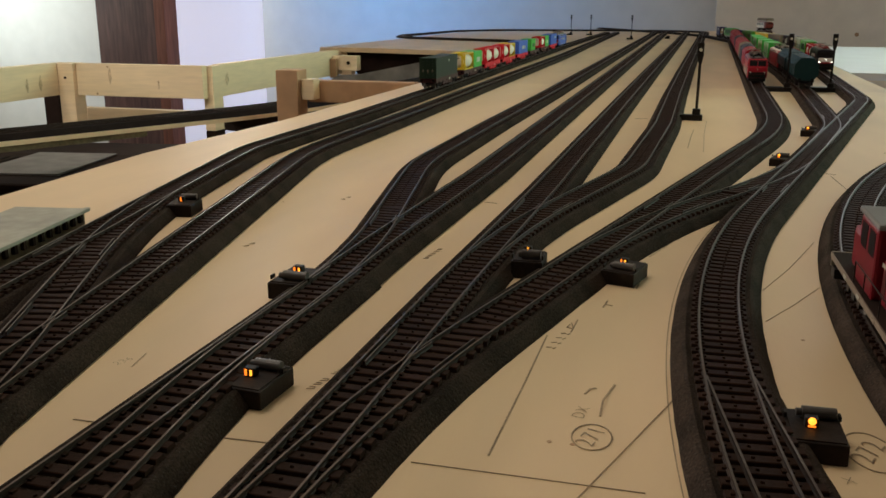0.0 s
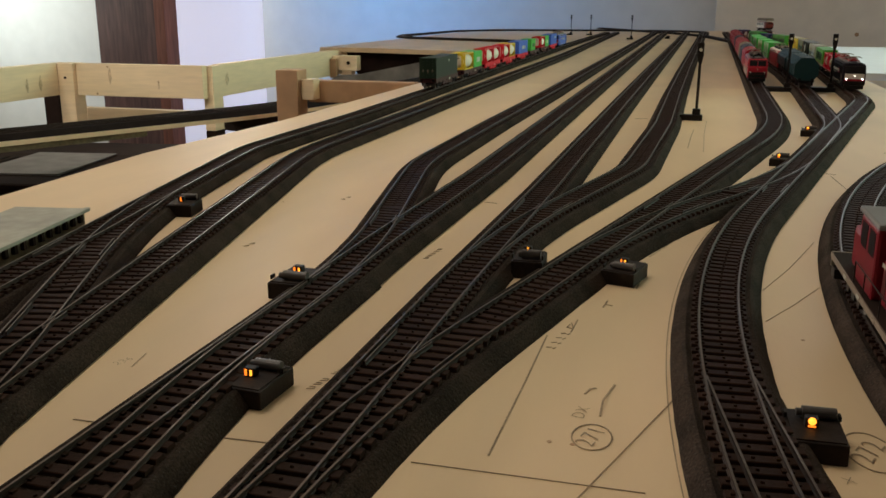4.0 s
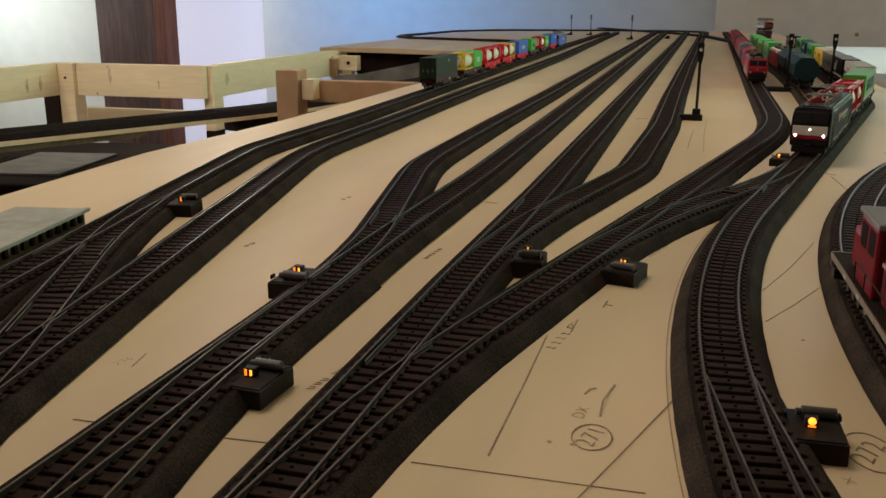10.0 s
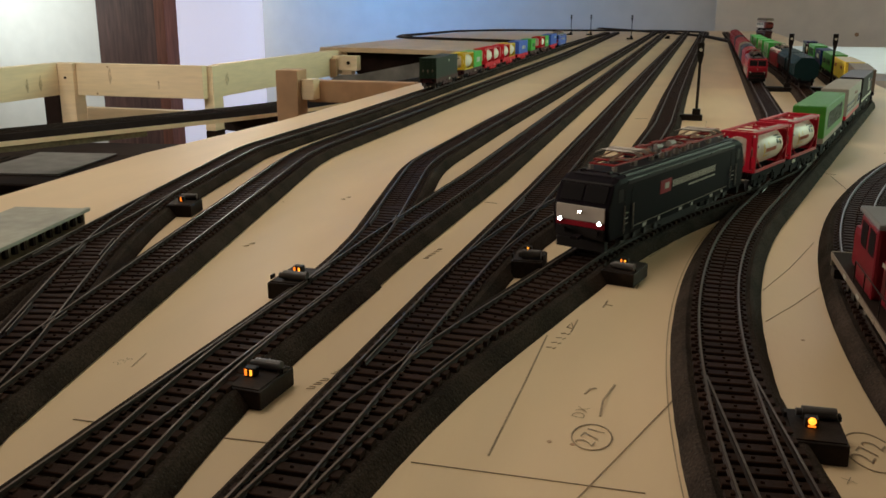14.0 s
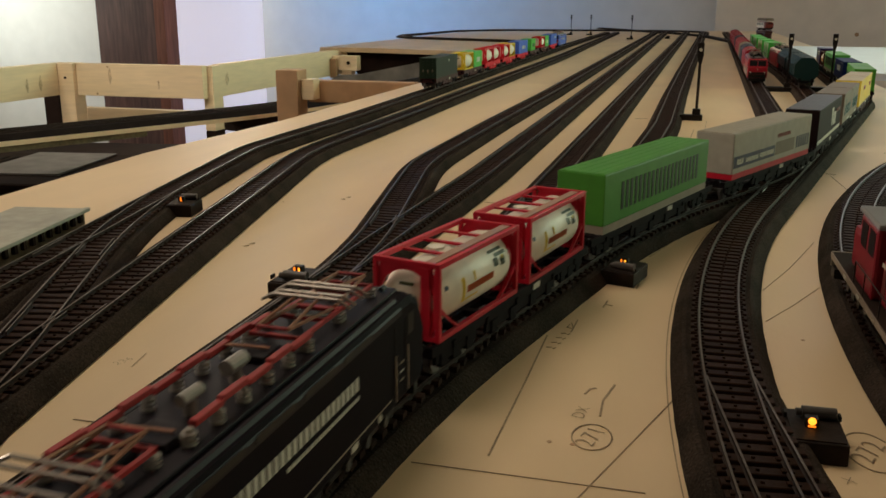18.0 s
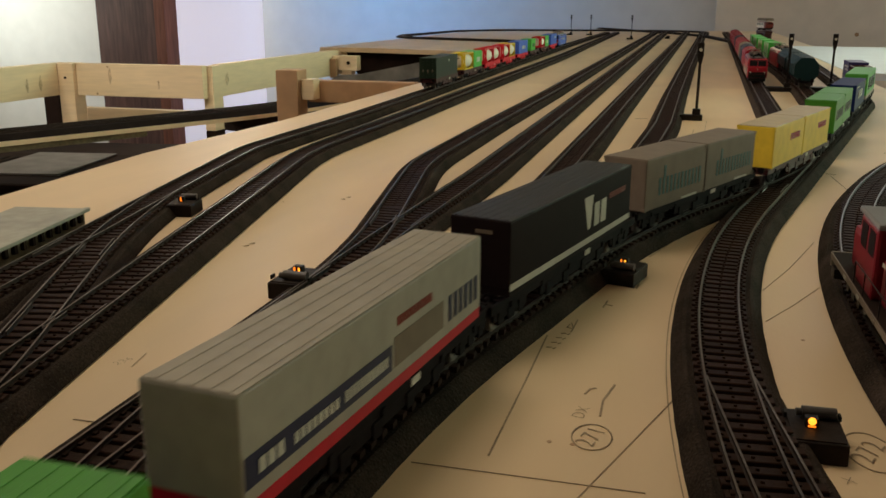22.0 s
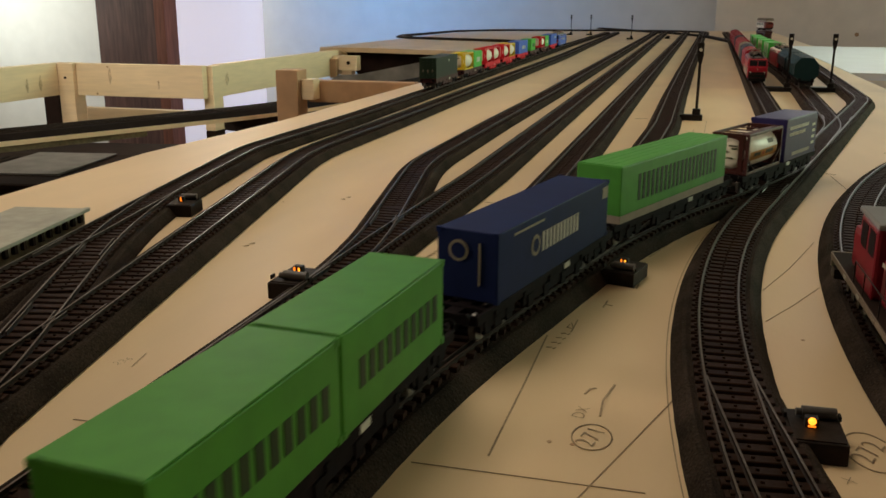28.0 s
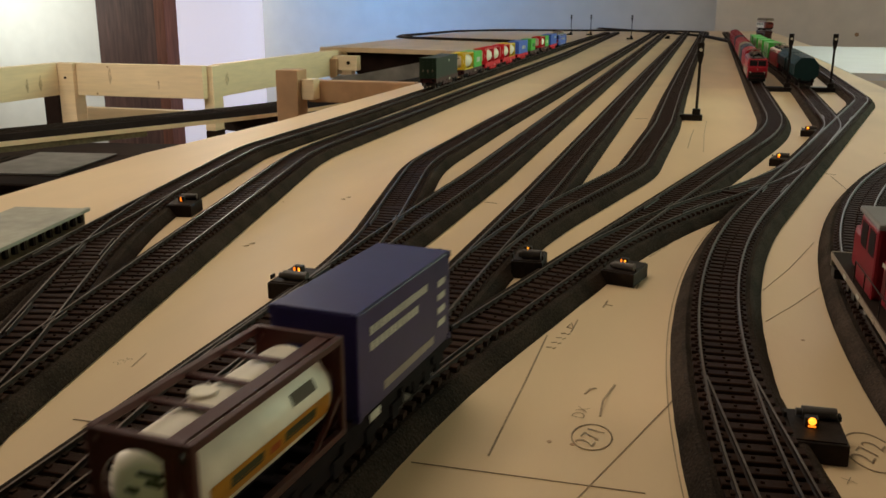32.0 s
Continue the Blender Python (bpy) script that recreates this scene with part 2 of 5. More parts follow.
def sweep(rows, profile, closed=True, z=0.0, jitter=0.0):
    """Verts and faces of a profile (right, up) carried along rows of (place, direction)."""
    verts, faces, n = [], [], len(profile)
    for p, d in rows:
        for u, v in profile:
            j = jitter * (random.random() - 0.5)
            verts.append((p.x + d.y * (u + j), p.y - d.x * (u + j), z + v + j * 0.5))
    m = n if closed else n - 1
    for i in range(len(rows) - 1):
        for k in range(m):
            a, b = i * n + k, i * n + (k + 1) % n
            faces.append((a, b, b + n, a + n))
    if closed:
        faces.append(tuple(range(n))[::-1])
        faces.append(tuple(range((len(rows) - 1) * n, len(rows) * n)))
    return verts, faces


GAUGE = 0.0087
BED = [(-0.0201, 0.0), (-0.0194, 0.0014), (-0.0158, 0.0061), (-0.0143, 0.0068), (-0.0128, 0.0062), (0.0128, 0.0062), (0.0143, 0.0068), (0.0158, 0.0061), (0.0194, 0.0014), (0.0201, 0.0)]
RAILP = [(-0.0007, 0.0), (-0.0007, 0.0003), (-0.0003, 0.0006), (-0.00046, 0.0015), (-0.00042, 0.0021), (0.00042, 0.0021), (0.00046, 0.0015), (0.0003, 0.0006), (0.0007, 0.0003), (0.0007, 0.0)]
RAIL_INDEX = [0, 0, 0, 0, 1, 0, 0, 0, 0, 0]
PITCH = 0.0075
tracks = {}
roots = {}


def rail(line, side, s0, s1, z, parent, name="rail"):
    rows = line.rows(s0, s1, 0.012)
    prof = [(u + side * GAUGE, v) for u, v in RAILP]
    v, f = sweep(rows, prof, z=z)
    idx = RAIL_INDEX * (len(rows) - 1) + [0, 0]
    return mesh_object(name, v, f, None, parent, mats=[RAIL_SIDE, RAIL_TOP], index=idx)


def track(key, corners, lift=0.0, near=0.95, label="", s0=0.0, s1=None, joins=(), sleepers_from=0.0):
    """A track: ballast bed, two rails, sleepers. joins: lines whose sleepers are lengthened here."""
    line = Line(corners)
    tracks[key] = line
    s1 = s1 or line.length
    top = thing("railway_track", None, label or "model track on dark grey ballast bed with brown sleepers", "track", "tracks of the yard")
    roots[key] = top
    z = TOP + lift
    v, f = sweep(line.rows(s0, s1, 0.008), BED, closed=True, z=z, jitter=0.00025)
    mesh_object("ballast_bed", v, f, BALLAST, top, "dark grey granular ballast")
    for side in (-1, 1):
        rail(line, side, s0, s1, z + 0.0077, top)
    s, far_v, far_f = max(s0, sleepers_from) + PITCH / 2, [], []
    cache = {}
    while s < s1:
        p, d = line.at(s)
        lo, hi = -0.0123, 0.0123
        skip = False
        for other, own in joins:
            off, so = other.nearest(p)
            # off > 0: p lies right of the other line
            if abs(off) < 0.026:
                if not own:
                    skip = True
                    continue
                q, _ = other.at(so)
                e = q - p
                side = e.x * d.y - e.y * d.x
                if side > 0:
                    hi = max(hi, 0.0123 + side)
                else:
                    lo = min(lo, -0.0123 + side)
        if not skip:
            ang = math.atan2(-d.x, d.y)
            if p.y < near and p.y > 0.1:
                k = (round(lo, 3), round(hi, 3))
                if k not in cache:
                    bm = prism([(-0.0026, 0), (-0.0023, 0.0019), (-0.0020, 0.0022), (0.0020, 0.0022), (0.0023, 0.0019), (0.0026, 0)], "x", k[0], k[1])
                    # chairs that hold the rails
                    for g in (-GAUGE, GAUGE):
                        add_box(bm, g - 0.0019, g + 0.0019, -0.0010, 0.0010, 0.0020, 0.0029)
                    # contact stud between the rails
                    add_cyl(bm, (0, 0, 0.0020), (0, 0, 0.0029), 0.0008, 8, 0.0005)
                    cache[k] = part("sleeper", bm, SLEEPER, top)
                    ob = cache[k]
                else:
                    ob = new("sleeper", cache[k].data)
                    ob.parent = top
                ob.matrix_local = Matrix.Translation((p.x, p.y, z + 0.0055)) @ Matrix.Rotation(ang, 4, "Z")
            else:
                n = len(far_v)
                rt = Vector((d.y, -d.x))
                for zz, w in ((0.0055, 0.0025), (0.0077, 0.0020)):
                    for u, sg in ((lo, -1), (hi, -1), (hi, 1), (lo, 1)):
                        c = p + rt * u + d * (sg * w)
                        far_v.append((c.x, c.y, z + zz))
                far_f += [(n + 4, n + 5, n + 6, n + 7), (n, n + 1, n + 5, n + 4), (n + 1, n + 2, n + 6, n + 5), (n + 2, n + 3, n + 7, n + 6), (n + 3, n, n + 4, n + 7)]
        s += PITCH
    if far_v:
        tagged(mesh_object("sleeper_remainder", far_v, far_f, SLEEPER, top), kind="stuff")
    return line


# corners (x, y, radius) of the tracks
C_YARD_C = [(-0.1083, -2.4), (-0.1083, 0.2), (-0.1072, 0.42), (-0.1030, 0.66), (-0.0990, 1.3), (-0.0915, 2.1), (-0.073, 3.8), (-0.06, 5.3)]
C_CURVE_D = [(-0.108, 0.02), (-0.1068, 0.510, 0.8), (-0.0442, 0.781, 0.35), (-0.0315, 1.10), (-0.0285, 1.5), (-0.0195, 2.15), (0.009, 3.9), (0.03, 5.3)]
C_RED = [(-0.1083, -0.1), (-0.1078, 0.248, 0.8735), (0.1012, 1.117, 1.2), (0.107, 1.6), (0.142, 3.9), (0.15, 5.3)]
C_LINK = [(-0.0624, 0.4366), (-0.0315, 0.5645, 0.8735), (0.0845, 0.788, 0.8735), (0.1433, 1.038)]
C_MAIN = [(0.1076, -0.25), (-0.0013, 0.4304, 1.05), (0.2480, 1.475, 0.6), (0.295, 2.9, 2.0), (0.02, 4.7, 2.0), (-0.9, 6.6)]
C_EXIT = [(0.0996, -0.16), (0.0211, 0.325)]
C_TANK = [(0.1240, 0.957), (0.1640, 1.135, 0.7), (0.181, 1.63, 2.0), (0.1840, 2.05, 2.0), (0.170, 2.80, 2.0), (0.19, 5.0)]
C_YARD_B = [(-0.171, -0.5), (-0.171, 0.48), (-0.1650, 0.72), (-0.166, 1.5), (-0.172, 5.3)]
C_YARD_A = [(-0.171, 0.25), (-0.1707, 0.447, 0.8735), (-0.2285, 0.752, 0.6), (-0.2292, 1.05), (-0.225, 1.45), (-0.226, 5.2)]
C_EXIT_B = [(-0.120, -0.1), (-0.170, 0.275, 0.8735), (-0.1695, 0.42)]
C_WEST = [(-0.2469, -0.06), (-0.4120, 0.778, 0.35), (-0.4105, 1.05), (-0.4215, 1.5), (-0.457, 3.4), (-0.47, 5.0)]
C_WEST_B = [(-0.1765, -0.06), (-0.2521, 0.300, 0.0), (-0.3520, 0.775, 0.6), (-0.3530, 1.05), (-0.3580, 1.5), (-0.3620, 2.1), (-0.366, 2.6), (-0.386, 3.4), (-0.42, 5.0)]
C_CROSS = [(-0.1960, 0.08), (-0.236, 0.230, 0.7), (-0.338, 0.456, 0.8), (-0.3695, 0.563)]
C_EAST = [(0.36, 1.205), (-0.062, 0.41, 1.15), (0.36, -0.385)]

# ---- the room ----


def wall_mesh(name, m, length, height, holes, mat, thick=0.07, label=""):
    """A wall along local x with rectangular openings (x0, x1, z0, z1); its face is local y = 0, the thickness goes to +y."""
    xs = sorted({0.0, length, *[v for h in holes for v in h[:2]]})
    zs = sorted({0.0, height, *[v for h in holes for v in h[2:]]})
    bm = bmesh.new()
    solid = lambda i, k: 0 <= i < len(xs) - 1 and 0 <= k < len(zs) - 1 and not any(h[0] <= xs[i] < h[1] and h[2] <= zs[k] < h[3] for h in holes)
    cache = {}

    def vert(*c):
        c = tuple(round(v, 5) for v in c)
        if c not in cache:
            cache[c] = bm.verts.new(c)
        return cache[c]

    for i in range(len(xs) - 1):
        for k in range(len(zs) - 1):
            if not solid(i, k):
                continue
            a, b, c, d = xs[i], xs[i + 1], zs[k], zs[k + 1]
            bm.faces.new([vert(*q) for q in ((a, 0, c), (b, 0, c), (b, 0, d), (a, 0, d))])
            bm.faces.new([vert(*q) for q in ((a, thick, c), (a, thick, d), (b, thick, d), (b, thick, c))])
            for di, dk, q in ((-1, 0, ((a, 0, c), (a, 0, d), (a, thick, d), (a, thick, c))), (1, 0, ((b, 0, c), (b, thick, c), (b, thick, d), (b, 0, d))),
                              (0, -1, ((a, 0, c), (a, thick, c), (b, thick, c), (b, 0, c))), (0, 1, ((a, 0, d), (b, 0, d), (b, thick, d), (a, thick, d)))):
                if not solid(i + di, k + dk):
                    bm.faces.new([vert(*v) for v in q])
    ob = part(name, bm, mat, None, label)
    ob.matrix_world = m
    return tagged(ob, kind="structure")


X0, X1, Y0, Y1, HT = -5.6, 2.1, -3.2, 6.0, 2.6
tagged(part("floor", box(X0 - 0.2, X1 + 0.2, Y0 - 0.2, Y1 + 0.2, -0.1, 0.0), FLOORM), "brown floor of the layout room", kind="structure")
b0x, b0y = X0 - 0.2, Y0 - 0.2
# the unseen ceiling has three openings, cut for the added overhead lamps
wall_mesh("ceiling", pose(b0x, b0y, HT + 0.07, -90), X1 - X0 + 0.4, Y1 - Y0 + 0.4, [(-1.27 - b0x, -0.33 - b0x, 0.18 - b0y, 1.52 - b0y), (-2.2 - b0x, -1.6 - b0x, -0.95 - b0y, -0.25 - b0y), (-2.62 - b0x, -1.98 - b0x, 4.30 - b0y, 4.92 - b0y)], CEIL, label="unseen white painted ceiling with three openings for added overhead lamps")
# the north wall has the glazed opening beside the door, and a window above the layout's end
wall_mesh("wall_north", pose(X0 - 0.2, Y1, 0), X1 - X0 + 0.4, HT, [(2.06, 2.80, 0.0, 2.1), (6.15, 7.35, 1.38, 2.35)], WALL, label="white plaster wall with bluish light from an added lamp")
# both openings are unseen, added for the two lamps on this side
wall_mesh("wall_west", pose(X0, Y0, 0, 0, 0, 90), Y1 - Y0, HT, [(3.35, 4.85, 1.65, 2.45), (7.2, 8.6, 0.85, 2.2)], WALL, label="white plaster wall")
# the opening nearest the corner is added for the corner fill lamp
wall_mesh("wall_east", pose(X1, Y1, 0, 0, 0, -90), Y1 - Y0, HT, [(0.9, 1.85, 1.25, 2.20), (2.05, 3.75, 1.10, 2.10)], WALL, label="white plaster wall with a window")
wall_mesh("wall_south", pose(X1 + 0.2, Y0, 0, 0, 0, 180), X1 - X0 + 0.4, HT, [], WALL, label="white plaster wall")
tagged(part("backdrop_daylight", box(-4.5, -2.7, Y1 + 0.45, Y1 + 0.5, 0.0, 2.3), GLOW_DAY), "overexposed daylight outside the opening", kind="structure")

door = thing("door_1", pose(-4.42, Y1 - 0.03, 0), "dark brown wooden door with reddish frame", "door", kind="structure")
part("door_leaf", box(0.095, 0.585, -0.04, 0.02, 0.0, 2.05, 0.004), DOORWOOD, door)
part("door_frame", box(0.601, 0.684, -0.07, 0.105, 0.0, 2.1, 0.006), DOORFRAME, door)
# black strip stands for the dark gap between leaf and frame
part("door_gap", box(0.586, 0.600, -0.03, 0.02, 0.0, 2.1), BLACK, door)

# beige board behind the layout's far end
panel = thing("back_panel", pose(0, 0, 0), "beige chipboard panel behind the layout", "panel")
part("sheet", box(0.10, 2.05, 5.86, 5.89, 0.0, 1.9, 0.002), BEIGE, panel)
for x, z in ((0.905, 0.935),):
    part("knot", cyl((x, 5.8585, z), (x, 5.861, z), 0.012), PINE_DARK, panel)

# ---- the layout board and its frame ----
def slab(name, poly, z0, z1, mat, parent=None, label=""):
    return part(name, prism(poly, "z", z0, z1), mat, parent, label)


board = thing("layout_board", None, "large bare plywood board of the model railway", "table")
OUT = [(-0.62, -2.6), (1.2, -2.6), (1.2, 1.25), (0.335, 1.25), (0.335, 2.20), (0.335, 3.66), (0.42, 3.66), (0.42, 5.8), (-1.28, 5.8),
       (-1.28, 2.99), (-1.10, 3.00), (-0.77, 2.90), (-0.505, 2.62), (-0.505, 1.05), (-0.522, 0.77), (-0.508, 0.55), (-0.50, 0.2)]
wb = thing("white_board", None, "white laminated board beside the track curve", "board")
slab("sheet", [(0.337, 2.20), (1.2, 2.20), (1.2, 3.66), (0.337, 3.66)], TOP - 0.016, TOP, LAMINATE, wb)
for x, y in ((1.1, 2.3), (1.1, 3.5), (0.5, 2.3)):
    part("leg", box(x - 0.03, x + 0.03, y - 0.03, y + 0.03, 0.0, TOP - 0.017, 0.003), PINE, wb)
SEAM = 1.702
slab("sheet", [p for p in OUT if p[1] < SEAM][:4] + [(0.335, SEAM), (-0.505, SEAM)] + [p for p in OUT if p[1] < SEAM][4:], TOP - 0.016, TOP, PLY, board)
slab("sheet", [(0.335, SEAM + 0.0008)] + [p for p in OUT if p[1] > SEAM] + [(-0.505, SEAM + 0.0008)], TOP - 0.016, TOP - 0.0003, PLY_FAR, board)
part("dark_fascia", prism([(-1.202, TOP - 0.0165), (-1.160, TOP - 0.092), (-1.160, TOP - 0.20), (-0.55, TOP - 0.20), (-0.55, TOP - 0.0165)], "y", 3.04, 3.06), FASCIA, board, "dark brown board under the deck")
part("grey_shelf", prism([(-1.19, TOP - 0.106), (-1.15, TOP - 0.084), (-1.072, TOP - 0.078), (-0.80, TOP - 0.022), (-0.72, TOP - 0.022), (-0.72, TOP - 0.13), (-1.19, TOP - 0.13)], "y", 2.83, 2.85), CASEGREY, board, "grey sheet under the deck")
part("apron", box(-0.50, -0.47, 1.10, 2.30, TOP - 0.11, TOP - 0.017), PINE_DARK, board)
part("edge_rail", box(-0.49, -0.455, 0.3, 1.0, TOP - 0.09, TOP - 0.017), PINE, board)
for x, y in ((-0.4, -2.4), (1.1, -2.4), (-0.4, 1.0), (0.9, 0.9), (-0.35, 4.5), (0.3, 5.6), (-1.3, 5.6), (0.28, 2.6)):
    part("leg", box(x - 0.03, x + 0.03, y - 0.03, y + 0.03, 0.0, TOP - 0.017, 0.003), PINE, board)

# timber frame of the next wing, beyond the open well
frame_top = TOP - 0.0085
wing = thing("timber_frame", None, "open pine frame of the next layout wing", "frame")
part("plank", box(-1.675, -1.6485, 1.2, 2.112, frame_top - 0.085, frame_top, 0.002), PINE, wing)
part("plank", box(-1.5995, -1.220, 2.083, 2.108, frame_top - 0.085, frame_top, 0.002), PINE, wing)
part("plank", box(-1.235, -1.21, 2.16, 3.02, frame_top - 0.085, frame_top, 0.002), PINE, wing)
part("plank", box(-1.72, -1.335, 2.20, 2.225, frame_top - 0.172, frame_top - 0.132, 0.002), PINE, wing)
part("upright", box(-1.648, -1.60, 2.07, 2.115, frame_top - 0.20, frame_top, 0.002), PINE, wing)
# both lower legs are coloured dark to sink into the darkness under the plank
part("lower_leg", box(-1.648, -1.60, 2.07, 2.115, 0.0, frame_top - 0.2005, 0.002), TABLEWOOD, wing, "lower leg, coloured dark to merge with the darkness under the plank")
part("upright", box(-1.235, -1.205, 2.1085, 2.158, frame_top - 0.17, frame_top - 0.002, 0.002), PINE, wing)
part("lower_leg", box(-1.235, -1.205, 2.1085, 2.158, 0.0, frame_top - 0.1705, 0.002), TABLEWOOD, wing, "lower leg, coloured dark to merge with the darkness under the plank")
part("upright", box(-1.235, -1.19, 3.065, 3.10, 0.0, frame_top + 0.006, 0.002), PINE, wing)
part("end_block", box(-1.2085, -1.118, 2.93, 2.965, frame_top - 0.066, frame_top - 0.016, 0.003), PINE, wing, "pale end block")
part("packing", box(-1.209, -1.186, 2.905, 2.929, frame_top - 0.090, frame_top - 0.026, 0.002), PINE_DARK, wing)
part("bolt", cyl((-1.150, 2.926, frame_top - 0.040), (-1.150, 2.931, frame_top - 0.040), 0.006, 12), TABLEWOOD, wing)
part("bolt", cyl((-1.624, 2.066, frame_top - 0.038), (-1.624, 2.071, frame_top - 0.038), 0.003, 12), TABLEWOOD, wing)
part("upright", box(-1.84, -1.79, 2.24, 2.29, 0.0, frame_top - 0.075, 0.002), FASCIA, wing, "dark stained upright")



def lens(u, z, w, h):
    """Outline of a spindle-shaped grain mark, leaning a little."""
    return [(u, z - h), (u + w, z - 0.3 * h), (u + 0.8 * w, z + 0.4 * h), (u + 0.5 * w, z + h), (u - 0.4 * w, z + 0.5 * h), (u - 0.9 * w, z - 0.2 * h)]


for x, z, w, h in ((-1.496, -0.030, 0.0060, 0.024), (-1.350, -0.052, 0.0030, 0.014)):
    part("grain_mark", prism(lens(x, frame_top + z, w, h), "y", 2.0826, 2.084), STREAK, wing, "brown streak in the grain")
for y, z, w, h in ((1.950, -0.050, 0.006, 0.020), (2.000, -0.048, 0.007, 0.022)):
    part("grain_mark", prism(lens(y, frame_top + z, w, h), "x", -1.650, -1.6481), STREAK, wing, "brown streak in the grain")
part("grain_mark", prism(lens(2.19, frame_top - 0.040, 0.012, 0.018), "x", -1.212, -1.2096), STREAK, wing, "brown streak in the grain")
for x, z in ((-1.500, -0.008), (-1.538, -0.079), (-1.350, -0.044)):
    part("knot", cyl((x, 2.0822, frame_top + z), (x, 2.0838, frame_top + z), 0.0028, 12), KNOT, wing, "brown knot")
post = thing("support_post", None, "short brown wooden post with a crossbeam", "post")
part("post", box(-0.772, -0.727, 1.585, 1.630, 0.0, TOP + 0.0235, 0.002), PINE_DARK, post)
part("block", box(-0.726, -0.700, 1.60, 1.63, TOP - 0.0335, TOP + 0.0055, 0.002), PINE, post)
part("crossbeam", box(-0.726, -0.508, 1.631, 1.660, TOP - 0.0405, TOP + 0.0015, 0.002), PINE_DARK, post)

# track on its plank, lower, beside the board
ramp_z = TOP - 0.0605
ramp = thing("plank_track", None, "dark track on a narrow pine plank below the board", "track")
rl = Line([(-1.62, 0.10), (-1.06, 1.20, 1.6), (-0.80, 1.72, 1.2), (-0.72, 2.5)])
v, f = sweep(rl.rows(0, rl.length, 0.05), [(-0.045, -0.0095), (-0.045, -0.002), (0.059, -0.002), (0.059, -0.0095)], z=ramp_z)
mesh_object("plank", v, f, PINE, ramp)
v, f = sweep(rl.rows(0, rl.length, 0.02), [(-0.044, -0.0019), (-0.036, 0.006), (0.036, 0.006), (0.0575, -0.0019)], z=ramp_z)
mesh_object("ballast_bed", v, f, DARKTRACK, ramp)
for g in (-0.022, -0.0055, 0.0055, 0.022):
    v, f = sweep(rl.rows(0, rl.length, 0.03), [(u + g, w) for u, w in RAILP], z=ramp_z + 0.006)
    mesh_object("rail", v, f, RAIL_SIDE, ramp)
v, f = sweep(rl.rows(1.66, 1.92, 0.02), [(-0.020, -0.036), (-0.020, -0.0097), (0.046, -0.0097), (0.046, -0.036)], z=ramp_z)
mesh_object("bearer", v, f, TABLEWOOD, ramp, "dark brown bearer under the plank")
v, f = sweep(rl.rows(0.95, 1.45, 0.02), [(-0.030, -0.020), (-0.030, -0.0097), (0.050, -0.0097), (0.050, -0.020)], z=ramp_z)
mesh_object("bearer", v, f, WEATHERED, ramp, "weathered bearer under the plank")
for s in (0.08, 1.9, 2.5):
    q, d = rl.at(s)
    part("leg", box(q.x - 0.02, q.x + 0.02, q.y - 0.02, q.y + 0.02, 0.0, ramp_z - 0.013), PINE_DARK, ramp)

low = thing("side_table", pose(-1.008, 1.363, 0, 0, 0, 9.3), "low dark brown table under the well", "table")
part("tabletop", box(-0.75, 0.02, -0.22, 0.42, 0.735, 0.762, 0.003), TABLEWOOD, low)
for x, y in ((-0.70, -0.18), (-0.02, -0.18), (-0.02, 0.38), (-0.70, 0.38)):
    part("leg", box(x - 0.02, x + 0.02, y - 0.02, y + 0.02, 0.0, 0.735), TABLEWOOD, low)
# dark box added to fill the dark area under the plank; nothing known there
crate = thing("crate", pose(-1.008, 1.363, 0.762, 0, 0, 9.3), "low dark brown box, added to fill the dark area on the side table", "crate")
part("body", box(-0.62, 0.0, 0.22, 0.40, 0.0, 0.024, 0.004), FASCIA, crate)
part("lid", box(-0.625, 0.005, 0.215, 0.405, 0.0245, 0.030, 0.002), FASCIA, crate)
case = thing("equipment_case", pose(-1.008, 1.363, 0.762, 0, 0, 9.3), "flat black case with a grey top panel", "case")
part("body", box(-0.50, 0.0, -0.155, 0.160, 0.0, 0.046, 0.008), TABLEWOOD, case)
part("top_panel", box(-0.205, -0.045, -0.078, 0.145, 0.0465, 0.0500, 0.0015), CASEGREY, case, "grey top panel")
part("handle", box(-0.32, -0.20, -0.176, -0.156, 0.012, 0.030, 0.004), BLACK, case)
for k in (-0.245, -0.225):
    part("slot", box(k - 0.004, k + 0.004, -0.06, 0.10, 0.0462, 0.0475), DARKTRACK, case)

# grey platform at the board's edge
plat = thing("platform", pose(-0.3960, 0.44, TOP, 0, 0, 10.0), "grey model platform with ribbed brown sides", "platform")
part("top_slab", box(-0.026, 0.026, -0.24, 0.050, 0.0106, 0.0124, 0.0005), GREYROOF, plat)
part("coping", box(0.0225, 0.0262, -0.24, 0.0502, 0.0125, 0.0130, 0.0002), GREYROOF, plat)
part("base", box(-0.024, 0.0225, -0.238, 0.048, 0.0, 0.0105), WEATHERED, plat, "brown weathered side wall")
for k in range(26):
    y = -0.202 + k * 0.0096
    part("rib", box(0.0226, 0.0250, y, y + 0.0032, 0.0050, 0.0104), TABLEWOOD, plat)

# ---- tracks ----
L_C, L_RED, L_MAIN = Line(C_YARD_C), Line(C_RED), Line(C_MAIN)
L_B, L_WB, L_W = Line(C_YARD_B), Line(C_WEST_B), Line(C_WEST)
L_D, L_LINK, L_TANK, L_A, L_X, L_EXB, L_EX = Line(C_CURVE_D), Line(C_LINK), Line(C_TANK), Line(C_YARD_A), Line(C_CROSS), Line(C_EXIT_B), Line(C_EXIT)
track("yard_c", C_YARD_C, 0.0006, joins=[(L_RED, True), (L_D, True)])
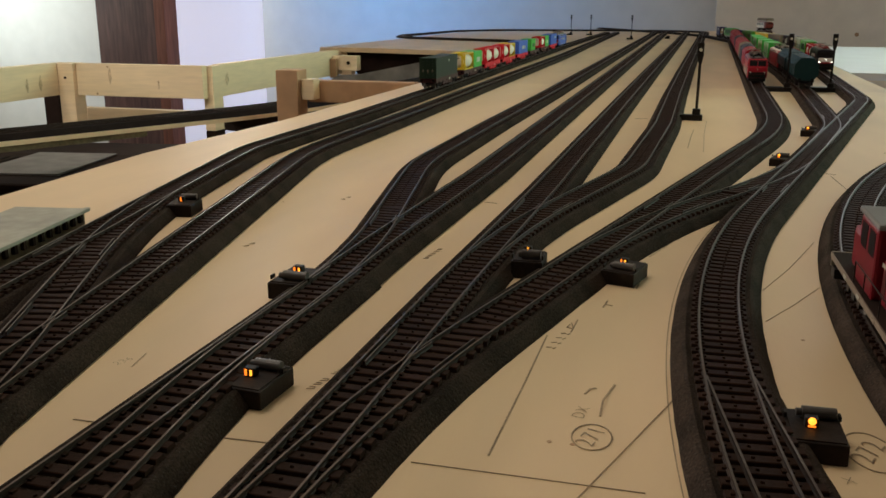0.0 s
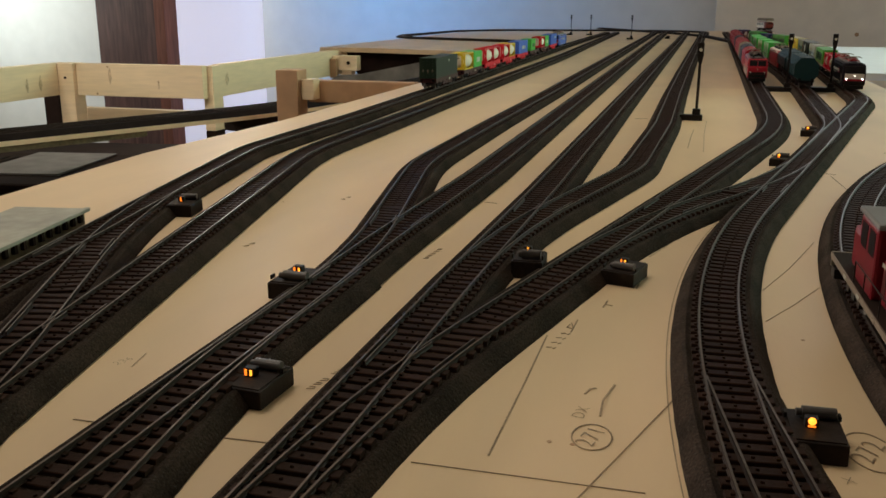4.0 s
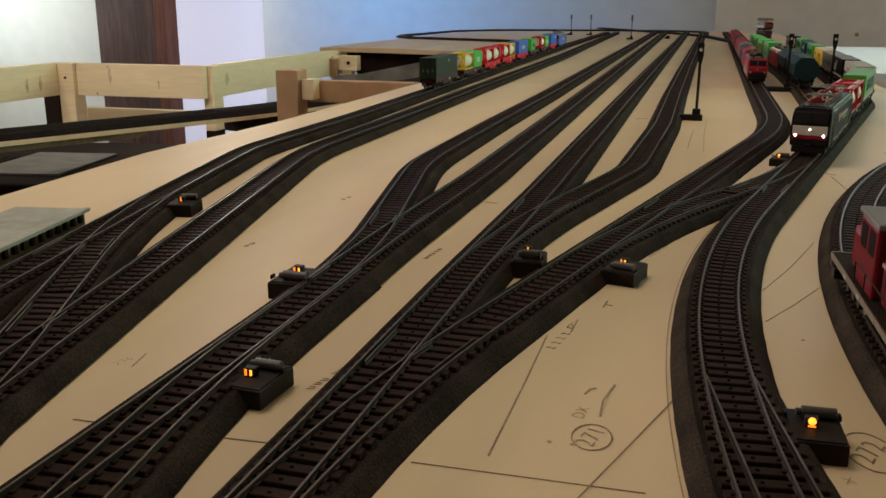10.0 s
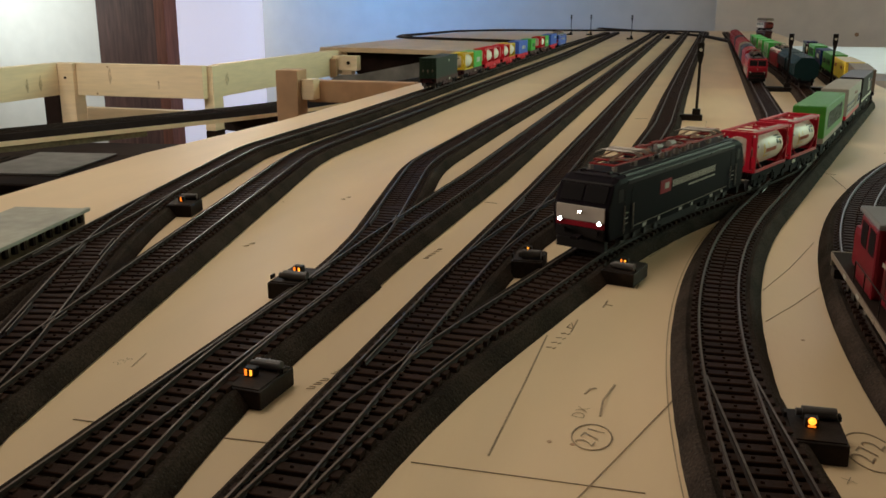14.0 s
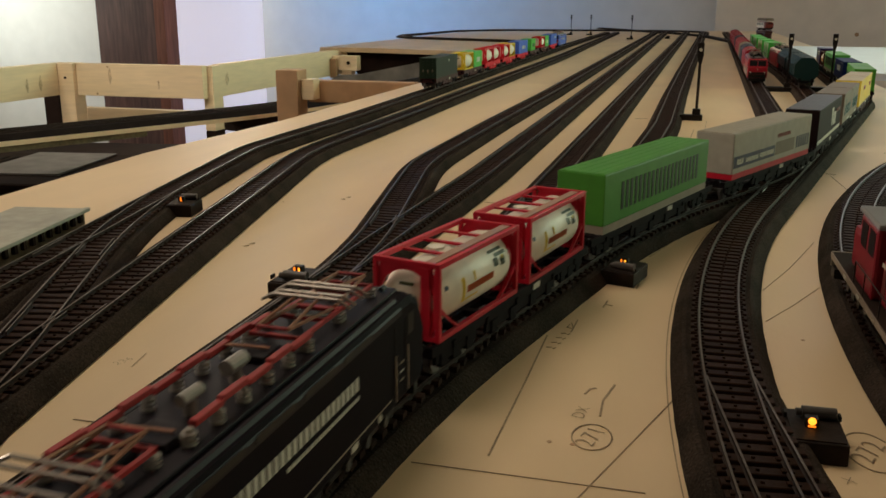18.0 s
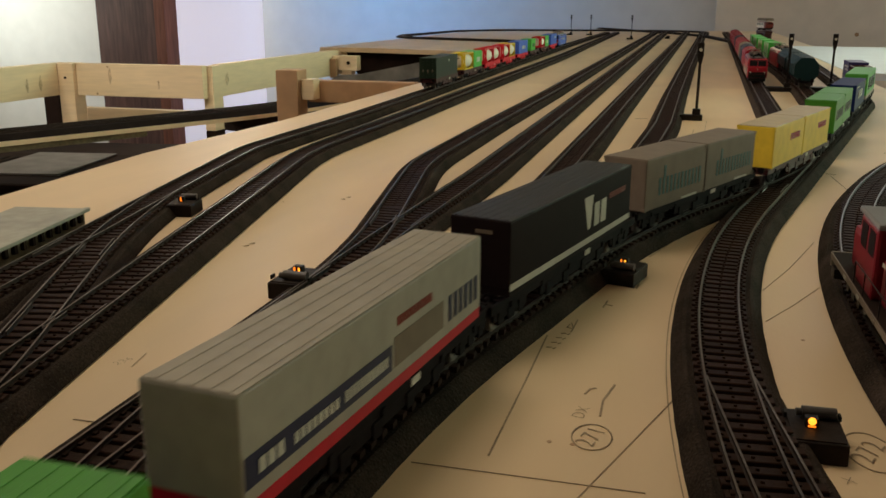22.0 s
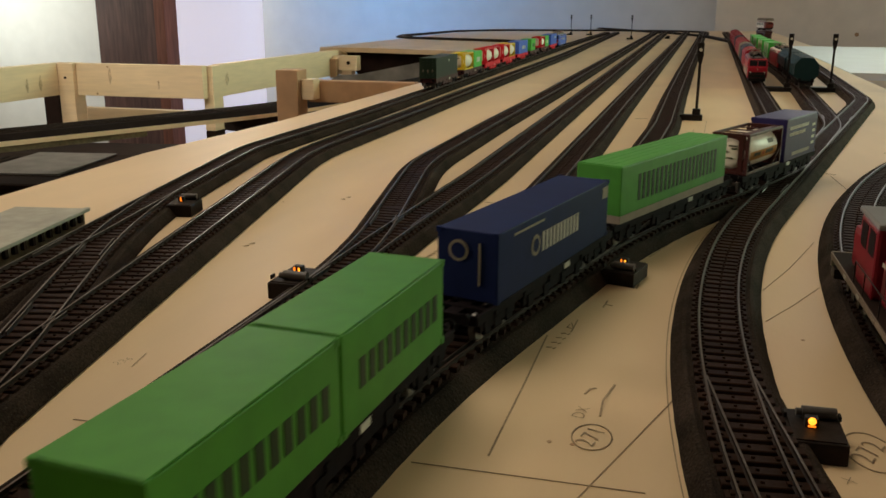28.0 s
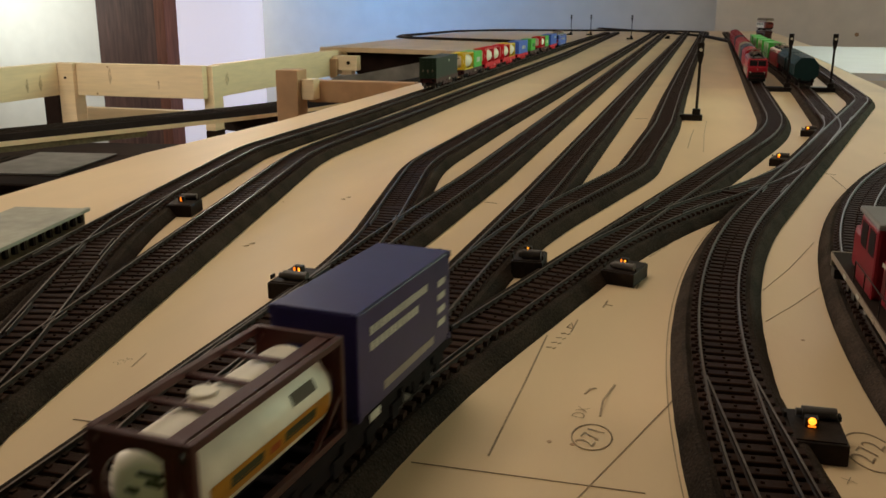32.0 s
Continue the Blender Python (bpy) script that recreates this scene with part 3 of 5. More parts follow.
track("curve_d", C_CURVE_D, 0.0003, joins=[(L_C, False)], s0=0.34)
track("red", C_RED, 0.0000, joins=[(L_C, False), (L_LINK, True)], s0=0.2)
track("link", C_LINK, -0.0003, joins=[(L_RED, False), (L_MAIN, False)])
track("main", C_MAIN, 0.0006, joins=[(L_LINK, True), (L_TANK, True), (L_EX, True)])
track("exit", C_EXIT, 0.0003, joins=[(L_MAIN, False)])
track("tank", C_TANK, 0.0003, joins=[(L_MAIN, False)])
track("yard_b", C_YARD_B, 0.0006, joins=[(L_A, True), (L_EXB, True)])
track("yard_a", C_YARD_A, 0.0003, joins=[(L_B, False)])
track("exit_b", C_EXIT_B, 0.0003, joins=[(L_B, False)])
track("west", C_WEST, 0.0006, joins=[(L_X, True)])
track("west_b", C_WEST_B, 0.0006, joins=[(L_X, True)])
track("cross", C_CROSS, 0.0003, joins=[(L_W, False), (L_WB, False)])
track("east", C_EAST, 0.0006)
# the loop at the layout's far end
C_LOOP = [(-0.60, 3.60), (-1.36, 3.95, 0.35), (-1.30, 5.30, 0.5), (0.05, 5.55, 0.3), (0.03, 4.6)]
track("loop", C_LOOP, 0.0002)


def crossing(main, branch, parent):
    """Guard rails opposite a frog, wing rails beside it, where two tracks part."""
    n = int(branch.length / 0.002)
    hit = [k for k in range(n) if 0.0172 < abs(main.nearest(branch.at(k * 0.002)[0])[0]) < 0.0205]
    if not hit:
        return
    q, _ = branch.at(hit[0] * 0.002)
    side = 1 if main.nearest(q)[0] > 0 else -1
    for line, sg in ((main, -side), (branch, side)):
        s = line.nearest(q)[1]
        for a, b, g in ((-0.018, 0.020, GAUGE - 0.0021), (-0.014, 0.008, -GAUGE + 0.0019)):
            rows = line.rows(s + a, s + b, 0.006)
            v, f = sweep(rows, [(u * 0.7 + sg * g, w) for u, w in RAILP], z=TOP + 0.0081)
            mesh_object("guard_rail", v, f, None, parent, mats=[RAIL_SIDE, RAIL_TOP], index=RAIL_INDEX * (len(rows) - 1) + [0, 0])


for one, two in (("yard_c", "red"), ("yard_c", "curve_d"), ("red", "link"), ("main", "link"), ("main", "tank"), ("yard_b", "yard_a"), ("west", "cross"), ("west_b", "cross")):
    crossing(tracks[one], tracks[two], roots[one])

# ---- point motors ----


def motor(x, y, turn, hot=False, lit=True, tube_front=False, bar=None):
    t = thing("point_motor", pose(x, y, TOP, 0, 0, turn), "dark brown point motor box with glowing amber lantern" if lit else "dark point motor box with unlit lantern", "point motor", "point motors")
    part("housing", box(-0.0105, 0.0105, -0.0145, 0.0145, 0.0, 0.0086, 0.0006), DARKBOX, t)
    part("cover", box(-0.0095, 0.0095, -0.0135, 0.0135, 0.0086, 0.0092, 0.0003), DARKBOX, t)
    ty = -0.0085 if tube_front else 0.0070
    bm = cyl((-0.004, ty, 0.0114), (0.0088, ty, 0.0114), 0.0024, 16)
    add_cyl(bm, (-0.0062, ty, 0.0112), (-0.004, ty, 0.0112), 0.0015, 12)
    part("solenoid", bm, TUBE, t, "grey cylindrical cover")
    for k in (-0.0102, 0.0102):
        part("clip", box(k - 0.0004, k + 0.0004, ty - 0.002, ty + 0.002, 0.0092, 0.0112), DARKBOX, t)
    ly = 0.0045 if tube_front else -0.0005
    lan = part("lantern", box(-0.0040, 0.0010, ly - 0.0022, ly + 0.0018, 0.0092, 0.0130, 0.0004), BLACK, t)
    f0, f1 = ly - 0.0028, ly - 0.00225
    if not lit:
        part("lens", box(-0.0036, -0.0006, f0, f1, 0.0098, 0.0124, 0.0002), DARKGREY, lan)
    elif bar:
        part("lens", box(-0.0021, -0.0010, f0, f1, 0.0097, 0.0127, 0.0002), bar, lan, "single upright light bar")
    elif hot:
        bm = bmesh.new()
        bmesh.ops.create_uvsphere(bm, u_segments=14, v_segments=8, radius=0.0015)
        bmesh.ops.transform(bm, matrix=Matrix.Translation((-0.0015, ly - 0.0026, 0.0120)), verts=bm.verts)
        part("lens", bm, AMBER_HOT, lan, "bright amber lens", smooth=True)
        part("lens", box(-0.0030, 0.0000, ly - 0.0030, ly - 0.0023, 0.0096, 0.0102, 0.0002), AMBER, lan)
    else:
        part("lens", box(-0.0036, -0.0026, f0, f1, 0.0096, 0.0125, 0.0002), AMBER, lan, "amber light bar")
        part("lens", box(-0.0011, -0.0001, f0, f1, 0.0098, 0.0123, 0.0002), AMBER_HOT, lan, "amber light bar")
    return t


def shrink(ob, k, tall=1.0):
    """A smaller make of the same motor."""
    ob.matrix_world = ob.matrix_world @ Matrix.Diagonal((k, k, k * tall, 1.0))


motor(-0.1880, 0.402, 0, tube_front=True)
shrink(motor(-0.1512, 0.2822, -4), 0.87)
shrink(motor(-0.0800, 0.468, 2, tube_front=True, bar=AMBER_HOT), 0.80, 1.4)
shrink(motor(-0.0285, 0.470, -14, tube_front=True), 0.86)
shrink(motor(-0.3410, 0.546, 12, bar=AMBER), 0.86, 1.1)
shrink(motor(0.0830, 0.878, -13, hot=True), 0.78)
shrink(motor(0.1310, 1.095, -10, hot=True), 0.78)
shrink(motor(0.0472, 0.2950, 2, hot=True), 0.86)
motor(-0.1300, 4.30, 0, lit=False)

# ---- signals ----


def signal(x, y, height, turn=0):
    t = thing("signal", pose(x, y, TOP, 0, 0, turn), "black lattice mast colour light signal on a flat base", "signal", "signals")
    bm = box(-0.014, 0.014, -0.006, 0.006, 0.0, 0.0075, 0.0008)
    part("base", bm, BLACK, t)
    part("socket", box(0.001, 0.011, -0.004, 0.004, 0.0075, 0.0150, 0.0008), BLACK, t)
    bm = bmesh.new()
    for sx in (-0.0013, 0.0013):
        add_box(bm, 0.006 + sx - 0.00045, 0.006 + sx + 0.00045, -0.0006, 0.0006, 0.015, height - 0.016)
    z = 0.017
    while z < height - 0.02:
        add_box(bm, 0.0047, 0.0073, -0.0004, 0.0004, z, z + 0.0012)
        z += 0.0042
    add_box(bm, 0.0052, 0.0068, -0.0002, 0.0002, 0.015, height - 0.016)
    part("mast", bm, BLACK, t)
    bm = prism([(-0.002, 0), (0.002, 0), (0.0040, 0.011), (0.0040, 0.026), (-0.0040, 0.026), (-0.0040, 0.011)], "y", -0.002, 0.002)
    bmesh.ops.transform(bm, matrix=Matrix.Translation((0.006, 0, height - 0.026)), verts=bm.verts)
    head = part("head", bm, BLACK, t)
    part("hood", cyl((0.006, -0.0060, height - 0.0085), (0.006, -0.0021, height - 0.0085), 0.0030, 12), BLACK, head)
    part("lens", cyl((0.006, -0.0064, height - 0.0085), (0.006, -0.0061, height - 0.0085), 0.0021, 12), CREAM, head, "pale lens")
    return t


signal(0.000, 1.206, 0.098)
signal(0.150, 1.672, 0.098)
signal(0.222, 1.685, 0.098)
signal(-0.288, 4.15, 0.104)
signal(-0.53, 4.70, 0.100)
signal(-0.63, 4.70, 0.100)
tie = thing("signal_base_strip", None, "flat dark base strip between the tracks", "strip")
part("strip", box(0.120, 0.150, 1.662, 1.684, TOP, TOP + 0.008, 0.0005), BLACK, tie)
tie = thing("signal_base_strip", None, "flat dark base strip between the tracks", "strip")
part("strip", box(0.192, 0.222, 1.675, 1.697, TOP, TOP + 0.008, 0.0005), BLACK, tie)

# ---- pencil marks on the board ----


def stroke(points, w=0.0009, name="pencil_line"):
    rows = []
    pts = [Vector(p) for p in points]
    for i, p in enumerate(pts):
        d = (pts[min(i + 1, len(pts) - 1)] - pts[max(i - 1, 0)]).normalized()
        rows.append((p, d))
    v, f = sweep(rows, [(-w / 2, 0.0001), (-w / 2, 0.0003), (w / 2, 0.0003), (w / 2, 0.0001)], z=TOP)
    return mesh_object(name, v, f, PENCIL, marks)


def ring(x, y, rx, ry, turn=0.0, w=0.0005):
    c, s = math.cos(turn), math.sin(turn)
    pts = []
    for k in range(33):
        a = 2 * math.pi * k / 32 * 1.02
        u, q = rx * math.cos(a), ry * math.sin(a)
        pts.append((x + u * c - q * s, y + u * s + q * c))
    return stroke(pts, w, name="pencil_ring")


def written(text, x, y, size, turn):
    """Handwritten number on the board."""
    cu = bpy.data.curves.new("pencil_number", "FONT")
    cu.body, cu.size, cu.align_x, cu.align_y, cu.offset = text, size, "CENTER", "CENTER", -0.00018 * min(1.0, size / 0.009)
    cu.resolution_u = 3
    tmp = bpy.data.objects.new("pencil_number", cu)
    me = bpy.data.meshes.new_from_object(tmp)
    bpy.data.objects.remove(tmp)
    me.materials.clear()
    me.materials.append(PENCIL)
    ob = new("pencil_number", me)
    ob.parent = marks
    ob.matrix_local = pose(x, y, TOP + 0.0003, 0, 0, turn)
    return ob


for x, y in ((-0.0383, 0.2744), (-0.0305, 0.2745), (-0.2905, 0.60), (0.055, 0.40), (-0.20, 0.66), (-0.13, 0.9)):
    dot = part("knot", cyl((x, y, TOP - 0.001), (x, y, TOP + 0.00012), 0.0009, 10), PINE_DARK, board, "small brown knot")
marks = thing("pencil_marks", None, "pencil lines and circled numbers drawn on the plywood", "marking")
stroke([(-0.056, 0.259), (-0.0552, 0.318), (-0.055, 0.374)], 0.00065)
stroke([(-0.079, 0.248), (-0.04, 0.2486), (-0.005, 0.249)], 0.0004)
stroke([(-0.026, 0.236), (-0.011, 0.282), (0.002, 0.322)], 0.0004)
stroke([(-0.0237, 0.2983), (-0.0240, 0.312), (-0.0210, 0.3278)], 0.0008)
ring(-0.0248, 0.2815, 0.0068, 0.0096)
written("271", -0.0248, 0.2815, 0.0098, 74)
ring(0.0655, 0.2960, 0.0082, 0.0140, 0.1)
written("272", 0.0650, 0.2955, 0.0110, 65)
written("X", 0.0557, 0.2735, 0.006, 20)
stroke([(-0.0313, 0.3162), (-0.0297, 0.3215), (-0.0277, 0.3226)], 0.0008)
written("DX", -0.0305, 0.2995, 0.0070, 80)
stroke([(-0.0341, 0.4252), (-0.0305, 0.4238)], 0.0007)
stroke([(-0.0347, 0.4205), (-0.0335, 0.4315)], 0.0008)
stroke([(-0.0226, 0.4552), (-0.0219, 0.4639)], 0.0007)
stroke([(-0.0209, 0.4557), (-0.0202, 0.4644)], 0.0007)
stroke([(-0.0478, 0.3870), (-0.0466, 0.3939), (-0.0449, 0.3862), (-0.0478, 0.3870)], 0.0006)
stroke([(-0.0452, 0.3813), (-0.0444, 0.3985)], 0.0006)
for k in range(4):
    u, w = -0.0530 + 0.0012 * k, 0.3600 + 0.0062 * k
    stroke([(u, w), (u + 0.0022, w + 0.0008)], 0.0005)
    stroke([(u + 0.0030, w - 0.0010), (u + 0.0040, w + 0.0006)], 0.0005)
stroke([(0.0425, 0.4701), (0.0600, 0.5180), (0.0797, 0.5822)], 0.00026)
stroke([(0.0407, 0.4205), (0.0560, 0.4500), (0.0715, 0.4835)], 0.00026)
stroke([(-0.0174, 0.5204), (-0.005, 0.560), (0.0061, 0.5991)], 0.0005)
stroke([(-0.1453, 0.6415), (-0.1347, 0.6385)], 0.0009)
stroke([(-0.204, 0.2448), (-0.1948, 0.2450)], 0.0006)
stroke([(-0.1469, 0.2466), (-0.1293, 0.2474)], 0.0006)
stroke([(-0.2123, 0.2922), (-0.2149, 0.3060)], 0.0005)
written("236", -0.2190, 0.2962, 0.0056, 69)
stroke([(-0.07, 1.2), (-0.055, 1.205)], 0.0018)
stroke([(0.0043, 1.11), (0.0012, 1.04), (0.0005, 1.01), (-0.0011, 0.9614)], 0.0008)
stroke([(0.0194, 1.2), (0.0160, 1.08), (0.0147, 0.935)], 0.0005)
stroke([(0.1177, 0.8407), (0.1266, 0.8376)], 0.0012)
stroke([(0.1210, 0.830), (0.1252, 0.772)], 0.0006)
for x, y, n, dx, dy in ((-0.1448, 0.480, 5, 0.0006, 0.0052), (-0.1352, 0.292, 3, 0.0010, 0.0042), (-0.1315, 0.308, 2, 0.0010, 0.0042), (-0.2585, 0.476, 2, 0.001, 0.006), (-0.252, 0.62, 2, 0.001, 0.008), (0.190, 0.98, 3, 0.004, 0.004)):
    for k in range(n):
        u, w = x + dx * k, y + dy * k
        stroke([(u, w), (u + 0.0030, w + 0.0006), (u + 0.0028, w + 0.0022), (u + 0.0004, w + 0.0020)], 0.00035)

for key, off, s0, s1 in (("main", -0.0216, 0.20, 0.95), ("curve_d", -0.0218, 0.36, 0.62), ("east", -0.0222, 0.30, 0.75)):
    v, f = sweep(tracks[key].rows(s0, s1, 0.012), [(off - 0.00025, 0.00015), (off + 0.00025, 0.00015)], closed=False, z=TOP)
    tagged(mesh_object("pencil_line", v, f, PENCIL, None), "thin pencil line along the ballast edge", "pencil mark", "pencil marks on the board")

# ---- rolling stock: local +y is the front, z = 0 the top of the rails ----


def wheelset(parent, y, r=0.0057):
    bm = bmesh.new()
    zc = r - 0.0019
    for x in (-0.0083, 0.0083):
        add_cyl(bm, (x - 0.0014, y, zc), (x + 0.0014, y, zc), r, 16)
        add_cyl(bm, (x - 0.0004, y, zc), (x + 0.0012 * (1 if x < 0 else -1), y, zc), r + 0.0006, 16)
    add_cyl(bm, (-0.0083, y, zc), (0.0083, y, zc), 0.0012, 8)
    return part("wheelset", bm, WHEEL, parent)


def bogie(parent, y, half=0.0104, mat=None):
    bm = bmesh.new()
    for x in (-0.0125, 0.0110):
        add_box(bm, x, x + 0.0015, y - 0.0165, y + 0.0165, 0.0032, 0.0066)
        for k in (-half, half):
            add_box(bm, x - 0.0004, x + 0.0019, y + k - 0.0028, y + k + 0.0028, 0.0014, 0.0072)
        add_box(bm, x - 0.0003, x + 0.0018, y - 0.0035, y + 0.0035, 0.0012, 0.0066)
    add_box(bm, -0.0120, 0.0120, y - 0.004, y + 0.004, 0.0055, 0.0078)
    b = part("bogie", bm, mat or CHASSIS, parent)
    for k in (-half, half):
        wheelset(b, y + k)
    return b


def buffers(t, y, z=0.0118, mat=None):
    for sy in (-1, 1):
        for x in (-0.0100, 0.0100):
            bm = cyl((x, sy * y, z), (x, sy * (y + 0.0040), z), 0.0013, 10)
            add_cyl(bm, (x, sy * (y + 0.0040), z), (x, sy * (y + 0.0049), z), 0.0025, 12)
            part("buffer", bm, mat or CHASSIS, t)
        part("coupling", box(-0.0022, 0.0022, min(sy * y, sy * (y + 0.008)), max(sy * y, sy * (y + 0.008)), 0.0070, 0.0088), CHASSIS, t)


def flat_wagon(length, label, mat=None, deck=0.0118, group="wagons of the moving freight train"):
    mat = mat or CHASSIS
    t = thing("container_wagon", None, label, "wagon", group)
    h = length / 2 - 0.006
    bm = bmesh.new()
    for x in (-0.0140, 0.0122):
        add_box(bm, x, x + 0.0018, -h, h, 0.0078, deck, 0.0003)
    add_box(bm, -0.0135, 0.0135, -h, -h + 0.002, 0.0078, deck)
    add_box(bm, -0.0135, 0.0135, h - 0.002, h, 0.0078, deck)
    add_box(bm, -0.003, 0.003, -h, h, 0.0080, deck - 0.0008)
    for k in range(9):
        y = -h + 0.012 + k * (2 * h - 0.024) / 8
        add_box(bm, -0.0125, 0.0125, y - 0.0015, y + 0.0015, 0.0085, deck - 0.0004)
    part("frame", bm, mat, t)
    for sx in (-1, 1):
        # side members: under-truss, boxes, brake gear
        bm = bmesh.new()
        x0, x1 = (sx * 0.0124, sx * 0.0136)
        x0, x1 = min(x0, x1), max(x0, x1)
        add_box(bm, x0, x1, -h * 0.45, h * 0.45, 0.0030, 0.0076)
        for k in (-0.35, -0.12, 0.14, 0.36):
            add_box(bm, x0 - 0.0006, x1 + 0.0006, h * k - 0.003, h * k + 0.003, 0.0014, 0.0070)
        part("brake_gear", bm, mat, t)
        for k in (-0.16,):
            part("data_plate", box(min(sx * 0.0141, sx * 0.0144), max(sx * 0.0141, sx * 0.0144), h * k - 0.0036, h * k + 0.0036, 0.0084, 0.0110), WHITE, t, "white data plate")
        for k in (-0.75, -0.4, 0.1, 0.45, 0.8):
            part("rung", box(min(sx * 0.0141, sx * 0.0147), max(sx * 0.0141, sx * 0.0147), h * k - 0.0012, h * k + 0.0012, 0.0072, 0.0100), CHASSIS, t)
    for sy in (-1, 1):
        bogie(t, sy * (h - 0.022), mat=CHASSIS)
    buffers(t, h)
    return t


def bars(t, side, y0, y1, z0, z1, n, mat, x, fill=0.62, name="lettering"):
    """Lettering as plain bars on a side (side = -1 or 1), from y0 to y1."""
    step = (y1 - y0) / n
    for k in range(n):
        a = y0 + step * (k + 0.5 - fill / 2)
        b = y0 + step * (k + 0.5 + fill / 2)
        xa, xb = sorted((side * x, side * (x + 0.00022)))
        part(name, box(xa, xb, min(a, b), max(a, b), z0, z1), mat, t)


def patch(t, side, y0, y1, z0, z1, mat, x, name="stripe", label=""):
    xa, xb = sorted((side * x, side * (x + 0.00018)))
    return part(name, box(xa, xb, min(y0, y1), max(y0, y1), z0, z1), mat, t, label)


def container(length, label, mat, height=0.0298, width=0.0282, base=0.0120, top=None, name="container", roof_ribs=0, doors=True, category="container"):
    t = thing(name, None, label, category, "load of the freight train")
    h, w = length / 2, width / 2
    bm = box(-w, w, -h, h, base, base + height, 0.0006)
    part("body", bm, mat, t)
    if top:
        part("roof", box(-w + 0.0003, w - 0.0003, -h + 0.0003, h - 0.0003, base + height, base + height + 0.0005, 0.0002), top, t)
    z = base + height
    for k in range(roof_ribs):
        x = -w + (k + 1) * 2 * w / (roof_ribs + 1)
        part("roof_rib", box(x - 0.0007, x + 0.0007, -h + 0.001, h - 0.001, z + (0.0005 if top else 0), z + (0.0009 if top else 0.0006), 0.0002), top or mat, t)
    if doors:
        for sy in (-1, 1):
            ya, yb = sorted((sy * h, sy * (h + 0.0004)))
            for x in (-w * 0.55, -w * 0.12, w * 0.12, w * 0.55):
                part("lock_bar", box(x - 0.0004, x + 0.0004, ya, yb, base + 0.0015, base + height - 0.0015), mat, t)
    for sx in (-1, 1):
        for sy in (-1, 1):
            for zz in (base - 0.0002, base + height - 0.002):
                part("corner_casting", box(min(sx * (w - 0.002), sx * (w + 0.0003)), max(sx * (w - 0.002), sx * (w + 0.0003)), min(sy * (h - 0.002), sy * (h + 0.0003)), max(sy * (h - 0.002), sy * (h + 0.0003)), zz, zz + 0.0022), mat, t)
    return t


def trailer(length, label, mat, skirt, top=None, height=0.0325, base=0.0118, roof_ribs=5, skirt_h=0.0045):
    """A semi-trailer: tarpaulin body, skirt, wheels."""
    t = thing("semi_trailer", None, label, "trailer", "load of the freight train")
    h, w = length / 2, 0.0142
    part("body", box(-w, w, -h, h, base + skirt_h, base + height, 0.0006), mat, t)
    part("skirt", box(-w + 0.0002, w - 0.0002, -h + 0.0004, h - 0.0004, base, base + skirt_h), skirt, t)
    z = base + height
    part("roof", box(-w + 0.0004, w - 0.0004, -h + 0.0004, h - 0.0004, z, z + 0.0004, 0.0002), top or mat, t)
    for k in range(roof_ribs):
        x = -w + (k + 0.7) * 2 * w / (roof_ribs + 0.4)
        part("roof_rib", box(x - 0.0011, x + 0.0011, -h + 0.001, h - 0.001, z + 0.0003, z + 0.00055, 0.0001), top or mat, t)
    for y in (-h * 0.48, -h * 0.32, -h * 0.16):
        for x in (-0.0128, 0.0100):
            bm = cyl((x, y, base - 0.0022), (x + 0.0028, y, base - 0.0022), 0.0052, 16)
            wh = part("tyre", bm, BLACK, t)
            part("rim", cyl((x - 0.0002, y, base - 0.0022), (x + 0.0030, y, base - 0.0022), 0.0025, 12), WHEEL, wh)
    for sy in (-1, 1) if mat == DARKV else ():
        ya, yb = sorted((sy * h, sy * (h + 0.0003)))
        part("end_plate", box(-0.006, 0.002, ya, yb, base + height - 0.006, base + height - 0.0045), GREYBROWN, t)
    return t


